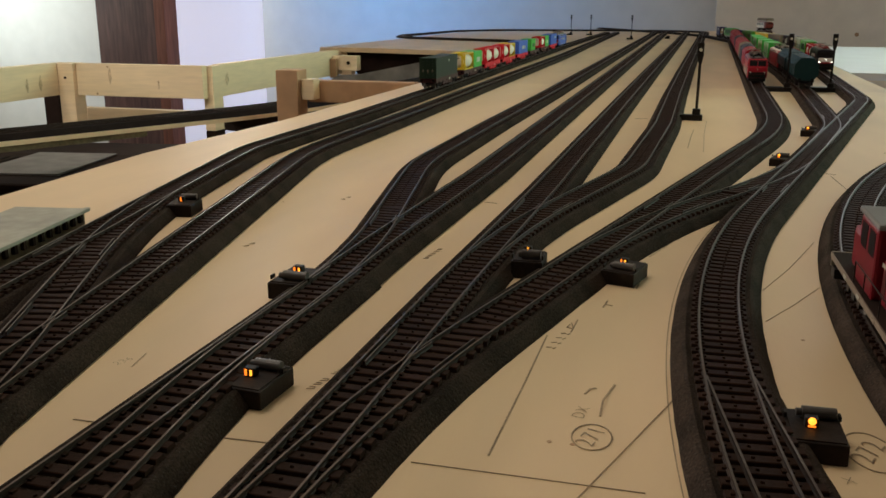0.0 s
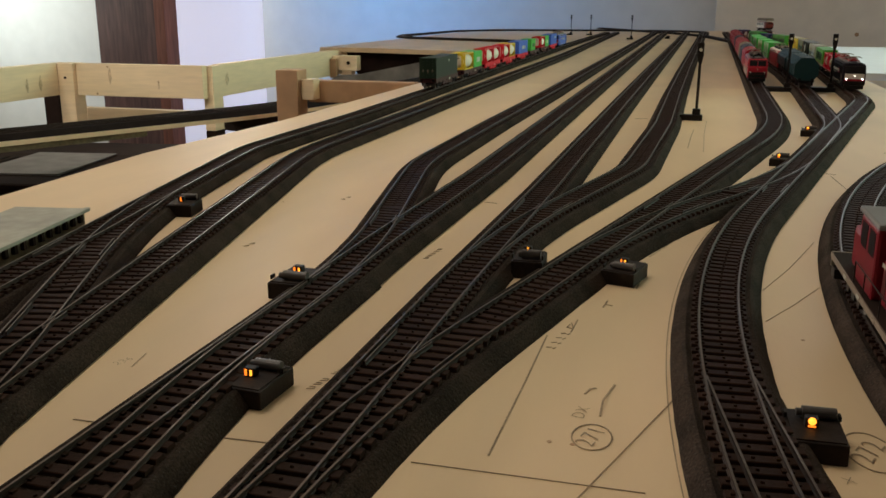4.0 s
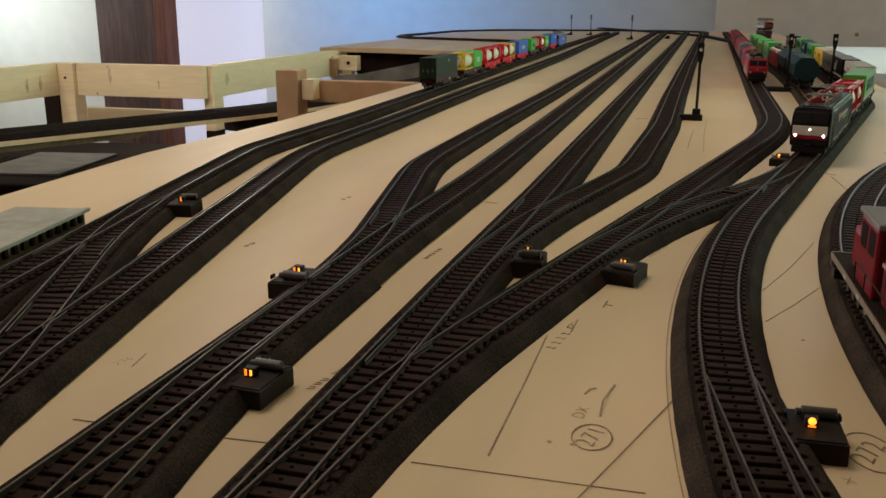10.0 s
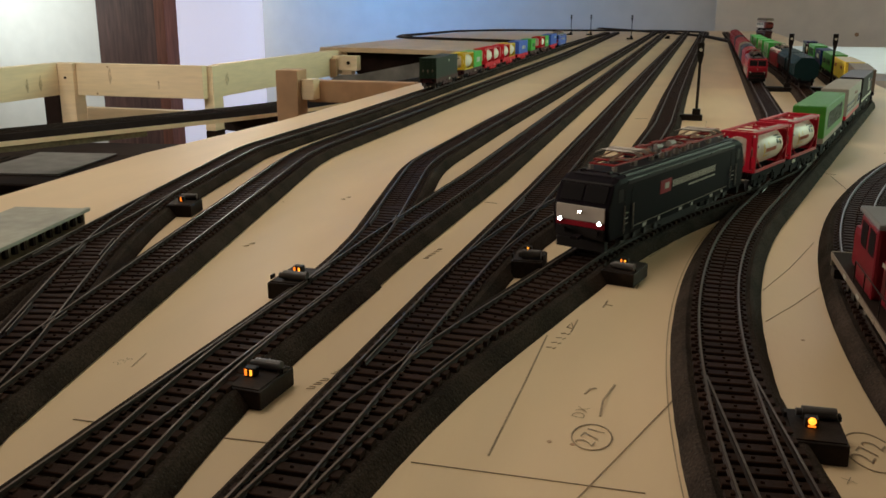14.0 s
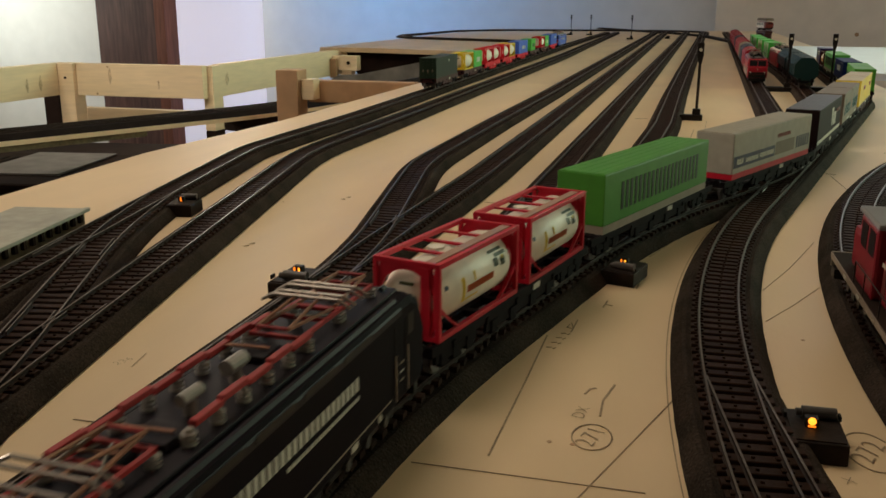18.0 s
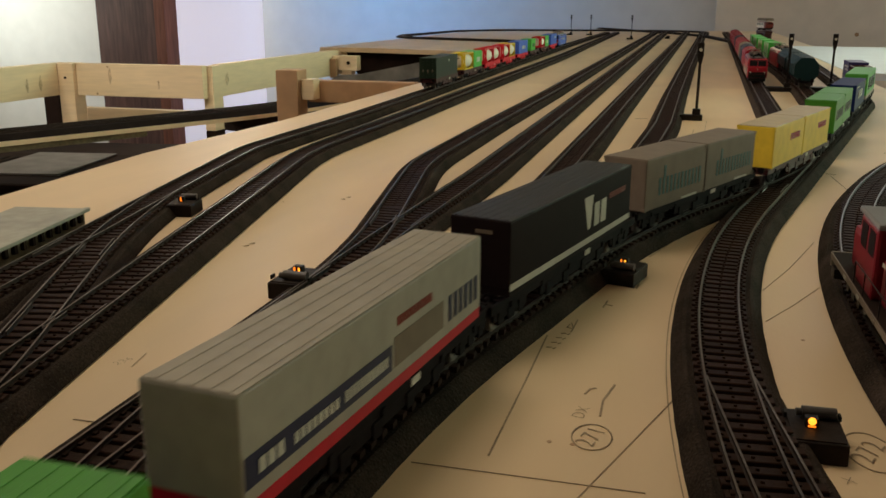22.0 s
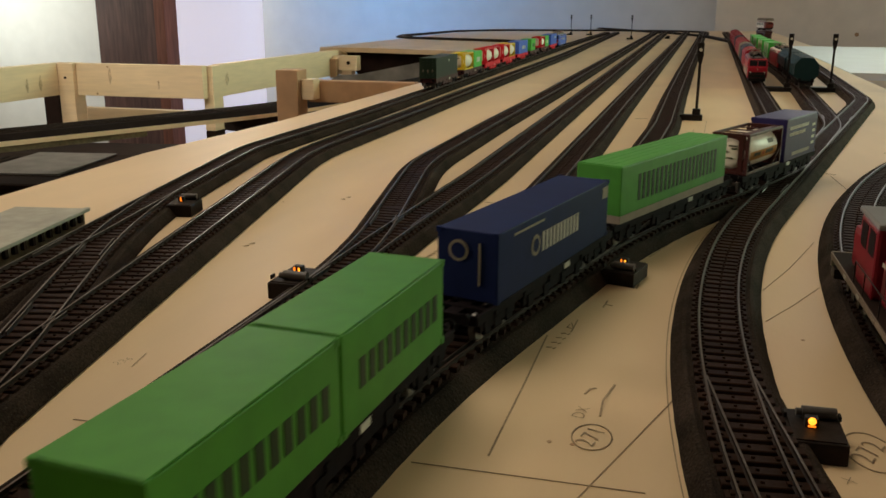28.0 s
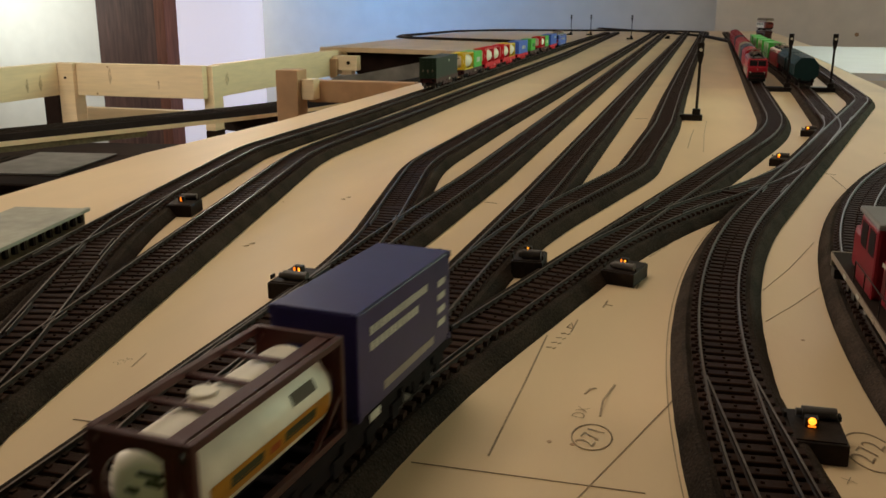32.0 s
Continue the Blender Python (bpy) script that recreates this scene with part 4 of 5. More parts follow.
def tank_container(length, label, frame_mat, tank_mat, base=0.0120, height=0.0298, prints=()):
    t = thing("tank_container", None, label, "tank container", "load of the freight train")
    h, w, b = length / 2, 0.0140, 0.0020
    z0, z1 = base, base + height
    for sx in (-1, 1):
        for sy in (-1, 1):
            part("corner_post", box(min(sx * (w - b), sx * w), max(sx * (w - b), sx * w), min(sy * (h - b), sy * h), max(sy * (h - b), sy * h), z0, z1, 0.0003), frame_mat, t)
        for zz in (z0, z1 - b):
            part("side_rail", box(min(sx * (w - b), sx * w), max(sx * (w - b), sx * w), -h + b, h - b, zz, zz + b, 0.0003), frame_mat, t)
        for sy in (-1, 1):
            poly = [(sy * (h - b), z0 + 0.011), (sy * (h - b), z0 + 0.0135), (sy * (h - 0.015), z0 + b), (sy * (h - 0.0172), z0 + b)]
            xa, xb = sorted((sx * (w - b), sx * (w - 0.0006)))
            part("brace", prism(poly, "x", xa, xb), frame_mat, t)
    for sy in (-1, 1):
        ya, yb = sorted((sy * (h - b), sy * h))
        for zz in (z0, z1 - b):
            part("end_rail", box(-w + b, w - b, ya, yb, zz, zz + b, 0.0003), frame_mat, t)
        # end plate with the round opening on the tank's head
        part("ladder", box(-0.0098, -0.0062, ya, yb, z0 + b, z1 - b), frame_mat, t)
        bm = bmesh.new()
        zm, half = (z0 + z1) / 2, (z1 - z0) / 2 - b
        inner, outer = [], []
        for k in range(32):
            c, sn = math.cos(2 * math.pi * (k + 0.5) / 32), math.sin(2 * math.pi * (k + 0.5) / 32)
            e = max(abs(c) / (w - b), abs(sn) / half)
            inner.append((0.0113 * c, zm + 0.0113 * sn))
            outer.append((c / e, zm + sn / e))
        rows = [[bm.verts.new((u, y, v)) for u, v in ringpts] for ringpts in (inner, outer) for y in (ya + 0.0003, yb - 0.0003)]
        for k in range(32):
            j = (k + 1) % 32
            for a, c in ((0, 2), (1, 3), (0, 1), (2, 3)):
                bm.faces.new((rows[a][k], rows[a][j], rows[c][j], rows[c][k]))
        part("end_plate", bm, frame_mat, t)
    bm = bmesh.new()
    r, zc = 0.0127, (z0 + z1) / 2 - 0.0004
    prof = [(0.0, h - 0.0006), (r * 0.55, h - 0.0010), (r * 0.85, h - 0.0026), (r, h - 0.0062)]
    rings = []
    for rr, y in prof[::-1] and ([(a, -b2) for a, b2 in prof] + [(a, b2) for a, b2 in prof[::-1]]):
        rings.append([bm.verts.new((max(rr, 1e-5) * math.cos(2 * math.pi * k / 28), y, zc + max(rr, 1e-5) * math.sin(2 * math.pi * k / 28))) for k in range(28)])
    for a, c in zip(rings, rings[1:]):
        for k in range(28):
            bm.faces.new((a[k], a[(k + 1) % 28], c[(k + 1) % 28], c[k]))
    bmesh.ops.remove_doubles(bm, verts=bm.verts, dist=1e-4)
    tank = part("tank", bm, tank_mat, t, "pale cream tank", smooth=True)
    # walkway along the top, cross straps, manhole
    part("walkway", box(-0.0106, -0.0066, -h + b, h - b, z1 - 0.0012, z1 - 0.0004), frame_mat if frame_mat == BROWN else TAN, t)
    for y in (-h * 0.45, h * 0.0, h * 0.45):
        part("strap", box(-w + b, w - b, y - 0.0010, y + 0.0010, z1 - 0.0020, z1 - 0.0012), frame_mat, t)
    part("manhole", cyl((0.003, h * 0.2, z1 - 0.006), (0.003, h * 0.2, z1 - 0.0016), 0.0035, 14), tank_mat, tank)
    for sy in (-1, 1):
        rows_of = ((0.0055, 0.006, -0.002), (0.0035, 0.004, -0.003), (0.0010, 0.003, 0.003), (-0.0035, 0.005, 0.0)) if frame_mat == BROWN else ((0.0058, 0.0055, 0.0),)
        for dz, half, dx in rows_of:
            ya, yb = sorted((sy * (h - 0.0012), sy * (h - 0.0001)))
            part("head_mark", box(dx - half / 2, dx + half / 2, ya, yb, zc + dz, zc + dz + 0.0011), OLIVE, tank)
    # prints follow the round side
    for side in (-1, 1):
        for ya, yb, aa, ab, mat in prints:
            bm = bmesh.new()
            n = 6
            lo = [bm.verts.new((side * (r + 0.00012) * math.cos(aa + (ab - aa) * k / n), ya, zc + (r + 0.00012) * math.sin(aa + (ab - aa) * k / n))) for k in range(n + 1)]
            hi = [bm.verts.new((side * (r + 0.00012) * math.cos(aa + (ab - aa) * k / n), yb, zc + (r + 0.00012) * math.sin(aa + (ab - aa) * k / n))) for k in range(n + 1)]
            for k in range(n):
                bm.faces.new((lo[k], lo[k + 1], hi[k + 1], hi[k]))
            bmesh.ops.solidify(bm, geom=bm.faces[:], thickness=-0.0001)
            part("print", bm, mat, tank)
    return t


def pantograph(t, y, mat, up=1):
    """A lowered pantograph: base frame on insulators, folded arms, collector."""
    bm = bmesh.new()
    for x in (-0.0080, 0.0068):
        add_box(bm, x, x + 0.0012, y - 0.013, y + 0.013, 0.0440, 0.0450)
    for k in (-0.013, -0.004, 0.0118):
        add_box(bm, -0.0080, 0.0080, y + k, y + k + 0.0012, 0.0441, 0.0451)
    p = part("pantograph", bm, mat, t)
    for x in (-0.0074, 0.0074):
        for k in (-0.0120, 0.0120):
            bm = bmesh.new()
            add_cyl(bm, (x, y + k, 0.0408), (x, y + k, 0.0441), 0.0008, 10)
            for i in range(3):
                add_cyl(bm, (x, y + k, 0.0411 + i * 0.0010), (x, y + k, 0.0416 + i * 0.0010), 0.0017, 10)
            part("insulator", bm, INSUL if mat == ROOFRED else mat, p)
    for x in (-0.0058, 0.0058):
        part("lower_arm", cyl((x, y - up * 0.012, 0.0452), (x * 0.8, y + up * 0.014, 0.0474), 0.0006, 6), COPPER, p, "coppery folding arm")
        part("upper_arm", cyl((x * 0.8, y + up * 0.014, 0.0474), (x * 0.6, y - up * 0.010, 0.0496), 0.0005, 6), COPPER, p, "coppery folding arm")
        part("link_rod", cyl((x * 1.2, y - up * 0.006, 0.0452), (x * 0.5, y + up * 0.006, 0.0485), 0.0003, 6), SILVER, p)
    part("elbow", cyl((-0.0046, y + up * 0.014, 0.0474), (0.0046, y + up * 0.014, 0.0474), 0.0006, 6), mat, p)
    for k in (0.0100, 0.0065):
        bm = cyl((-0.0100, y - up * k, 0.0498), (0.0100, y - up * k, 0.0498), 0.0006, 6)
        for x in (-1, 1):
            add_cyl(bm, (x * 0.0100, y - up * k, 0.0498), (x * 0.0140, y - up * k, 0.0478), 0.0005, 6)
        part("collector", bm, SILVER, p, "bright collector bar")
    return p


def electric_loco(label, body, roof, front, band, lights=True, prints=True, group="", name="electric_locomotive", pant=None):
    t = thing(name, None, label, "locomotive", group)
    mid = ROOFRED if prints else BLACK
    w = 0.0170
    poly = [(0.1060, 0.0062), (0.1085, 0.0120), (0.1090, 0.0240), (0.1015, 0.0375), (0.0960, 0.0400), (-0.0960, 0.0400), (-0.1015, 0.0375), (-0.1090, 0.0240), (-0.1085, 0.0120), (-0.1060, 0.0062)]
    bm = prism(poly, "x", -w, w)
    long_edges = [e for e in bm.edges if abs(e.verts[0].co.x - e.verts[1].co.x) < 1e-6 and min(e.verts[0].co.z, e.verts[1].co.z) > 0.03]
    bmesh.ops.bevel(bm, geom=long_edges, offset=0.0032, segments=2, affect="EDGES", profile=0.6)
    vert_edges = [e for e in bm.edges if abs(e.verts[0].co.x - e.verts[1].co.x) < 1e-6 and min(abs(e.verts[0].co.y), abs(e.verts[1].co.y)) > 0.1]
    bmesh.ops.bevel(bm, geom=vert_edges, offset=0.0014, segments=2, affect="EDGES", profile=0.6)
    part("body", bm, body, t)
    for sx in (-1, 1):
        # sloping roof band
        poly = [(sx * 0.0171, 0.0352), (sx * 0.0172, 0.0372), (sx * 0.0148, 0.0404), (sx * 0.0138, 0.0404)]
        part("roof_edge", prism(poly, "y", -0.086, 0.086), roof, t)
        # side grille band, doors, grab rails
        for y in (-0.05, -0.025, 0.0, 0.025, 0.05):
            patch(t, sx, y - 0.010, y + 0.010, 0.0362, 0.0378, BLACK, 0.0172, "grille")
        for sy in (-1, 1):
            patch(t, sx, sy * 0.0915, sy * 0.0975, 0.0265, 0.0335, GLASSDARK, 0.0170, "side_window", "dark cab window")
            patch(t, sx, sy * 0.0800, sy * 0.0802, 0.0090, 0.0330, BLACK, 0.0170, "door_seam")
            patch(t, sx, sy * 0.0890, sy * 0.0892, 0.0090, 0.0330, BLACK, 0.0170, "door_seam")
            for y in (0.0788, 0.0902):
                part("grab_rail", cyl((sx * 0.0178, sy * y, 0.0085), (sx * 0.0178, sy * y, 0.0240), 0.0003, 6), SILVER, t)
            for k in range(3):
                patch(t, sx, sy * 0.0860 - 0.002, sy * 0.0860 + 0.002, 0.0130 + k * 0.003, 0.0135 + k * 0.003, WHITE if k == 1 else GREY, 0.0170, "notice")
        patch(t, sx, -0.076, 0.076, 0.0098, 0.0102, GREY, 0.0170, "sill_line")
        for k, y in enumerate((-0.066, -0.045, -0.012, 0.008, 0.04, 0.062)):
            patch(t, sx, y - 0.0014 - 0.002 * (k % 2), y + 0.0014, 0.0072, 0.0092, WHITE, 0.0170, "notice")
        if prints:
            patch(t, sx, 0.0245, 0.0405, 0.0225, 0.0305, RED2, 0.0170, "logo", "red logo field")
            patch(t, sx, 0.0285, 0.0345, 0.0250, 0.0285, WHITE, 0.0173, "logo_mark")
            bars(t, sx, 0.0225, -0.050, 0.0245, 0.0285, 22, WHITE, 0.0170, 0.6)
            bars(t, sx, -0.004, -0.050, 0.0215, 0.0226, 18, WHITE, 0.0170, 0.7)
    # roof deck
    part("roof_deck", box(-0.0125, 0.0125, -0.088, 0.088, 0.0400, 0.0412, 0.0003), roof, t)
    for sy in (-1, 1):
        ya, yb = sorted((sy * 0.0885, sy * 0.0970))
        part("cab_roof", box(-0.0118, 0.0118, ya, yb, 0.0392, 0.0406, 0.0005), roof, t, "dull grey cab roof plate")
        for x in (-0.0085, 0.0085):
            part("horn", cyl((x, sy * 0.0900, 0.0416), (x, sy * 0.0935, 0.0416), 0.0009, 8), roof, t)
    # switchgear between the pantographs: grey insulators under red bus bars
    for x, z, first, count in ((0.0092, 0.0452, -0.046, 9), (-0.0092, 0.0456, -0.034, 6)):
        for k in range(count):
            y = first + k * 0.0115
            bm = cyl((x, y, 0.0405), (x, y, z - 0.0006), 0.0010, 8)
            for i in range(3):
                add_cyl(bm, (x, y, 0.0413 + i * 0.0011), (x, y, 0.0419 + i * 0.0011), 0.0018, 10)
            part("insulator", bm, INSUL if prints else mid, t, "pale grey ribbed insulator")
            if k < count - 1:
                zz = z + (0.0006 if k % 2 else -0.0002)
                part("bus_bar", box(x - 0.0009, x + 0.0009, y - 0.0016, y + 0.0100, zz - 0.0008, zz + 0.0008, 0.0003), mid, t, "red bus bar")
    for y, r in ((-0.010, 0.0034), (0.010, 0.0026)):
        part("breaker", cyl((-0.001, y - 0.004, 0.0458), (-0.001, y + 0.004, 0.0458), r * 0.6, 12), INSUL, t, "pale main breaker")
        part("breaker_foot", cyl((-0.001, y, 0.0412), (-0.001, y, 0.0446), 0.0016, 10), INSUL, t)
    for y, x in ((-0.026, 0.002), (0.024, -0.002), (0.036, 0.003)):
        part("roof_box", box(x - 0.005, x + 0.005, y - 0.005, y + 0.005, 0.0412, 0.0434, 0.0005), roof, t)
        part("roof_cable", cyl((x - 0.004, y, 0.0440), (0.0092, y + 0.004, 0.0452), 0.0005, 6), COPPER, t)
    for y, up in ((0.072, 1), (0.046, -1), (-0.046, 1), (-0.072, -1)):
        pantograph(t, y, pant or mid, up)
    # fronts
    slope = math.atan2(0.0075, 0.0135)
    for sy in (-1, 1):
        fm = Matrix.Translation((0, 0, 0)) if sy > 0 else Matrix.Rotation(math.pi, 4, "Z")
        sl = fm @ Matrix.Translation((0, 0.1090, 0.0240)) @ Matrix.Rotation(slope, 4, "X")
        for x0, x1 in ((-0.0142, -0.0006), (0.0006, 0.0142)):
            bm = bmesh.new()
            add_box(bm, x0, x1, -0.0001, 0.0004, 0.0034, 0.0134, 0.0003, sl)
            part("windscreen", bm, GLASSDARK, t, "dark windscreen")
        bm = bmesh.new()
        add_box(bm, -0.0152, 0.0152, -0.0003, 0.0005, 0.0138, 0.0152, 0.0003, sl)
        part("destination_panel", bm, BLACK, t)
        bm = bmesh.new()
        add_box(bm, -0.0150, 0.0150, 0.1084, 0.1093, 0.0165, 0.0250, 0.0004, fm)
        part("front_panel", bm, front, t, "pale front panel")
        bm = bmesh.new()
        add_box(bm, -0.0150, 0.0150, 0.1084, 0.1092, 0.0132, 0.0162, 0.0003, fm)
        part("front_band", bm, band, t, "red band under the front panel")
        for x, z, r in ((-0.0122, 0.0164, 0.0011), (0.0122, 0.0164, 0.0011), (0.0, 0.0218, 0.0008)):
            a = fm @ Vector((x, 0.1088, z))
            b = fm @ Vector((x, 0.1100, z))
            bez = part("lamp_bezel", cyl(a, b, r * 1.35, 14), BLACK, t)
            part("headlight", cyl(a, fm @ Vector((x, 0.1102, z)), r, 14), WHITE_GLOW if lights and sy > 0 else CREAM, bez, "lit white headlight" if lights and sy > 0 else "")
        bm = bmesh.new()
        add_box(bm, -0.0150, 0.0150, 0.1035, 0.1080, 0.0002, 0.0062, 0.0005, fm)
        part("snow_plough", bm, BLACK, t)
        bm = bmesh.new()
        add_box(bm, -0.0150, 0.0150, 0.1078, 0.1090, 0.0066, 0.0128, 0.0003, fm)
        part("front_skirt", bm, BLACK, t, "black lower front")
    for sy in (-1, 1):
        b = bogie(t, sy * 0.058, 0.0150, BLACK)
        part("bogie_frame", box(-0.0150, 0.0150, sy * 0.058 - 0.026, sy * 0.058 + 0.026, 0.0024, 0.0068, 0.0006), BLACK, t)
        for sx in (-1, 1):
            for k in (-0.015, 0.0, 0.015):
                part("axle_box", cyl((sx * 0.0150, sy * 0.058 + k, 0.0038), (sx * 0.0164, sy * 0.058 + k, 0.0038), 0.0019, 10), DARKGREY, t)
    part("underframe", box(-0.0140, 0.0140, -0.030, 0.030, 0.0008, 0.0066, 0.0006), BLACK, t)
    buffers(t, 0.1075, 0.0110, BLACK)
    for ob in t.children_recursive:
        ob.data.transform(Matrix.Diagonal((1, 0.968, 1, 1)))
    return t


def tarp_wagon(length, label, mat, ends=None, bands=0, band_mat=None, group="", height=0.046, name="covered_wagon", octagon=False):
    """A covered wagon with a rounded or eight-sided hood."""
    t = thing(name, None, label, "wagon", group)
    h, w = length / 2 - 0.006, 0.0165
    if octagon:
        w = 0.0195
        poly = [(-0.011, 0.0100), (-w, 0.0190), (-w, 0.0365), (-0.0100, 0.0480), (0.0100, 0.0480), (w, 0.0365), (w, 0.0190), (0.011, 0.0100)]
    else:
        poly = [(-w, 0.0110)] + [(-w * math.cos(math.pi * k / 10), height - 0.011 + 0.011 * math.sin(math.pi * k / 10)) for k in range(11)] + [(w, 0.0110)]
    part("hood", prism(poly, "y", -h, h), mat, t)
    for k in range(bands):
        y = -h + (k + 0.5) * 2 * h / bands
        cx, cz = 0.0, 0.027
        ring_poly = [(cx + (u - cx) * 1.025, cz + (v - cz) * 1.025) for u, v in poly]
        part("hoop", prism(ring_poly, "y", y - 0.0012, y + 0.0012), band_mat or mat, t)
    for sy in (-1, 1):
        ya, yb = sorted((sy * h, sy * (h + 0.0012)))
        part("end_wall", prism([(u * 0.97, 0.027 + (v - 0.027) * 0.97) for u, v in poly], "y", ya, yb), ends or mat, t)
        bogie(t, sy * (h - 0.022))
    part("frame", box(-0.0140, 0.0140, -h, h, 0.0078, 0.0109, 0.0004), CHASSIS, t)
    buffers(t, h)
    return t


def place(line, s, gap, turn_round=False, lift=0.0):
    """Pose of a vehicle whose pivots stand at s +- gap / 2 on a line; it faces the line's start."""
    a, _ = line.at(s - gap / 2)
    b, _ = line.at(s + gap / 2)
    m = (a + b) / 2
    d = (a - b).normalized()
    if turn_round:
        d = -d
    return Matrix.Translation((m.x, m.y, SEAT + lift)) @ Matrix.Rotation(math.atan2(-d.x, d.y), 4, "Z")


# ---- the moving freight train ----
ROUTE = Line([(-0.1083, -4.6), (-0.1078, 0.248, 0.8735), (-0.0315, 0.5645, 0.8735), (0.0845, 0.788, 0.8735), (0.2480, 1.475, 0.6), (0.295, 2.9, 2.0), (0.02, 4.7, 2.0), (-0.9, 6.6)])
START = 3.1     # the route begins this much before the plan's zero mark
# where the train's front stands on the route, second by second
FRONT = [(0.0, 3.63), (2.0, 3.385), (3.5, 3.205), (5.5, 2.955), (7.0, 2.752), (8.0, 2.628), (9.0, 2.510), (10.0, 2.399), (11.0, 2.289), (12.0, 2.181), (13.0, 2.075), (14.0, 1.970), (15.0, 1.866),
         (16.5, 1.708), (17.5, 1.607), (18.0, 1.552), (18.5, 1.495), (19.0, 1.437), (20.5, 1.246), (22.0, 1.044), (23.0, 0.909), (25.0, 0.638), (27.5, 0.272), (28.0, 0.200), (30.0, -0.071), (31.0, -0.2085), (32.0, -0.3515)]
FT, FS = np.array([a for a, _ in FRONT]), np.array([b for _, b in FRONT])
TIMES = sorted({round(0.5 * k, 2) for k in range(65)})


def front_at(t):
    return float(np.interp(t, FT, FS)) + START


consist = []      # (thing, distance of its middle behind the train's front, pivot gap, pose on the wagon)


def couple(wagon, a, b, loads=()):
    """A wagon from a to b metres behind the front, with its loads (thing, a, b)."""
    mid = (a + b) / 2
    gap = (b - a) * 0.68
    consist.append((wagon, mid, gap, Matrix.Identity(4)))
    for load, c, d in loads:
        consist.append((load, mid, gap, Matrix.Translation((0, mid - (c + d) / 2, 0))))


couple(electric_loco("dark slate electric locomotive with lit headlights and red roof insulators", LOCOGREY, LOCOTOP, PANEL, RED2), 0.012, 0.230)

PR = [(-0.012, -0.024, 0.62, 0.72, OLIVE), (-0.016, -0.026, 0.44, 0.56, OLIVE), (-0.014, -0.018, 0.16, 0.42, OLIVE), (-0.020, -0.024, 0.10, 0.36, OLIVE), (-0.021, -0.0235, 0.30, 0.42, YELLOW), (0.010, -0.013, -0.16, 0.06, ORANGE), (0.014, 0.0115, -0.42, 0.36, YELLOW), (0.004, 0.0025, 0.10, 0.40, YELLOW), (0.013, 0.0, -0.40, -0.33, YELLOW), (0.0275, 0.0245, 0.25, 0.38, NAVY)]
w1 = flat_wagon(0.176, "dark container wagon carrying two red tank containers")
couple(w1, 0.232, 0.408, [(tank_container(0.0696, "red framed tank container with cream tank", RED, CREAM, prints=PR), 0.2430, 0.3130), (tank_container(0.0696, "red framed tank container with cream tank", RED, CREAM, prints=PR), 0.3248, 0.3948)])


def hangart(label, mat, skirt):
    t = trailer(0.160, label, mat, skirt, mat)
    for sx in (-1, 1):
        bars(t, sx, 0.060, -0.062, 0.0222, 0.0378, 20, GREEN_D, 0.0142, 0.55)
    return t


w2 = flat_wagon(0.200, "dark pocket wagon carrying a green semi-trailer")
couple(w2, 0.408, 0.608, [(hangart("green tarpaulin semi-trailer with dark lettering and grey skirt", GREEN, GREY), 0.426, 0.588)])

t4 = trailer(0.160, "grey semi-trailer with blue stripe and red skirt", PALEGREY, RED, GREY, skirt_h=0.0040)
for sx in (-1, 1):
    patch(t4, sx, 0.079, 0.000, 0.0198, 0.0282, NAVY, 0.0142, "stripe", "navy blue stripe")
    bars(t4, sx, 0.074, 0.062, 0.0222, 0.0260, 3, WHITE, 0.0145, 0.7)
    bars(t4, sx, 0.058, 0.034, 0.0222, 0.0252, 8, WHITE, 0.0145, 0.66)
    bars(t4, sx, 0.031, 0.003, 0.0222, 0.0256, 12, WHITE, 0.0145, 0.66)
    bars(t4, sx, -0.004, -0.032, 0.0332, 0.0362, 9, REDDIM, 0.0142, 0.8)
    patch(t4, sx, -0.002, -0.042, 0.0200, 0.0300, GREYBROWN, 0.0142, "lettering_field", "brown picture field")
    bars(t4, sx, -0.046, -0.077, 0.0205, 0.0300, 6, NAVY, 0.0142, 0.6)
couple(flat_wagon(0.200, "dark pocket wagon carrying a grey semi-trailer"), 0.608, 0.808, [(t4, 0.624, 0.786)])

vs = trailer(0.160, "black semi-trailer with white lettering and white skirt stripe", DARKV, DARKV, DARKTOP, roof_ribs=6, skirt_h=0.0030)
for sx in (-1, 1):
    patch(vs, sx, -0.0795, 0.0795, 0.0142, 0.0172, WHITE, 0.0142, "skirt_stripe", "white stripe")
    xa, xb = sorted((sx * 0.0142, sx * 0.01442))
    for y0, y1, z1, lean in ((-0.0090, -0.0185, 0.0385, 0.0030), (-0.0210, -0.0285, 0.0335, 0.0), (-0.0310, -0.0385, 0.0335, 0.0)):
        poly = [(y0 + lean, z1), (y0 - lean, 0.0215), (y1 + lean, 0.0215), (y1, z1)]
        part("lettering", prism(poly, "x", xa, xb), WHITE, vs)
    bars(vs, sx, -0.043, -0.070, 0.0318, 0.0348, 7, REDDIM, 0.0142, 0.8)
couple(flat_wagon(0.200, "dark pocket wagon carrying a black semi-trailer"), 0.794, 0.988, [(vs, 0.812, 0.974)])


def swap_pair(length, label, mat, top, lettering):
    out = []
    for k in range(2):
        t = container(length, label, mat, 0.0310, 0.0286, 0.0118, top, name="swap_body", category="swap body", doors=False)
        lettering(t)
        out.append(t)
    return out


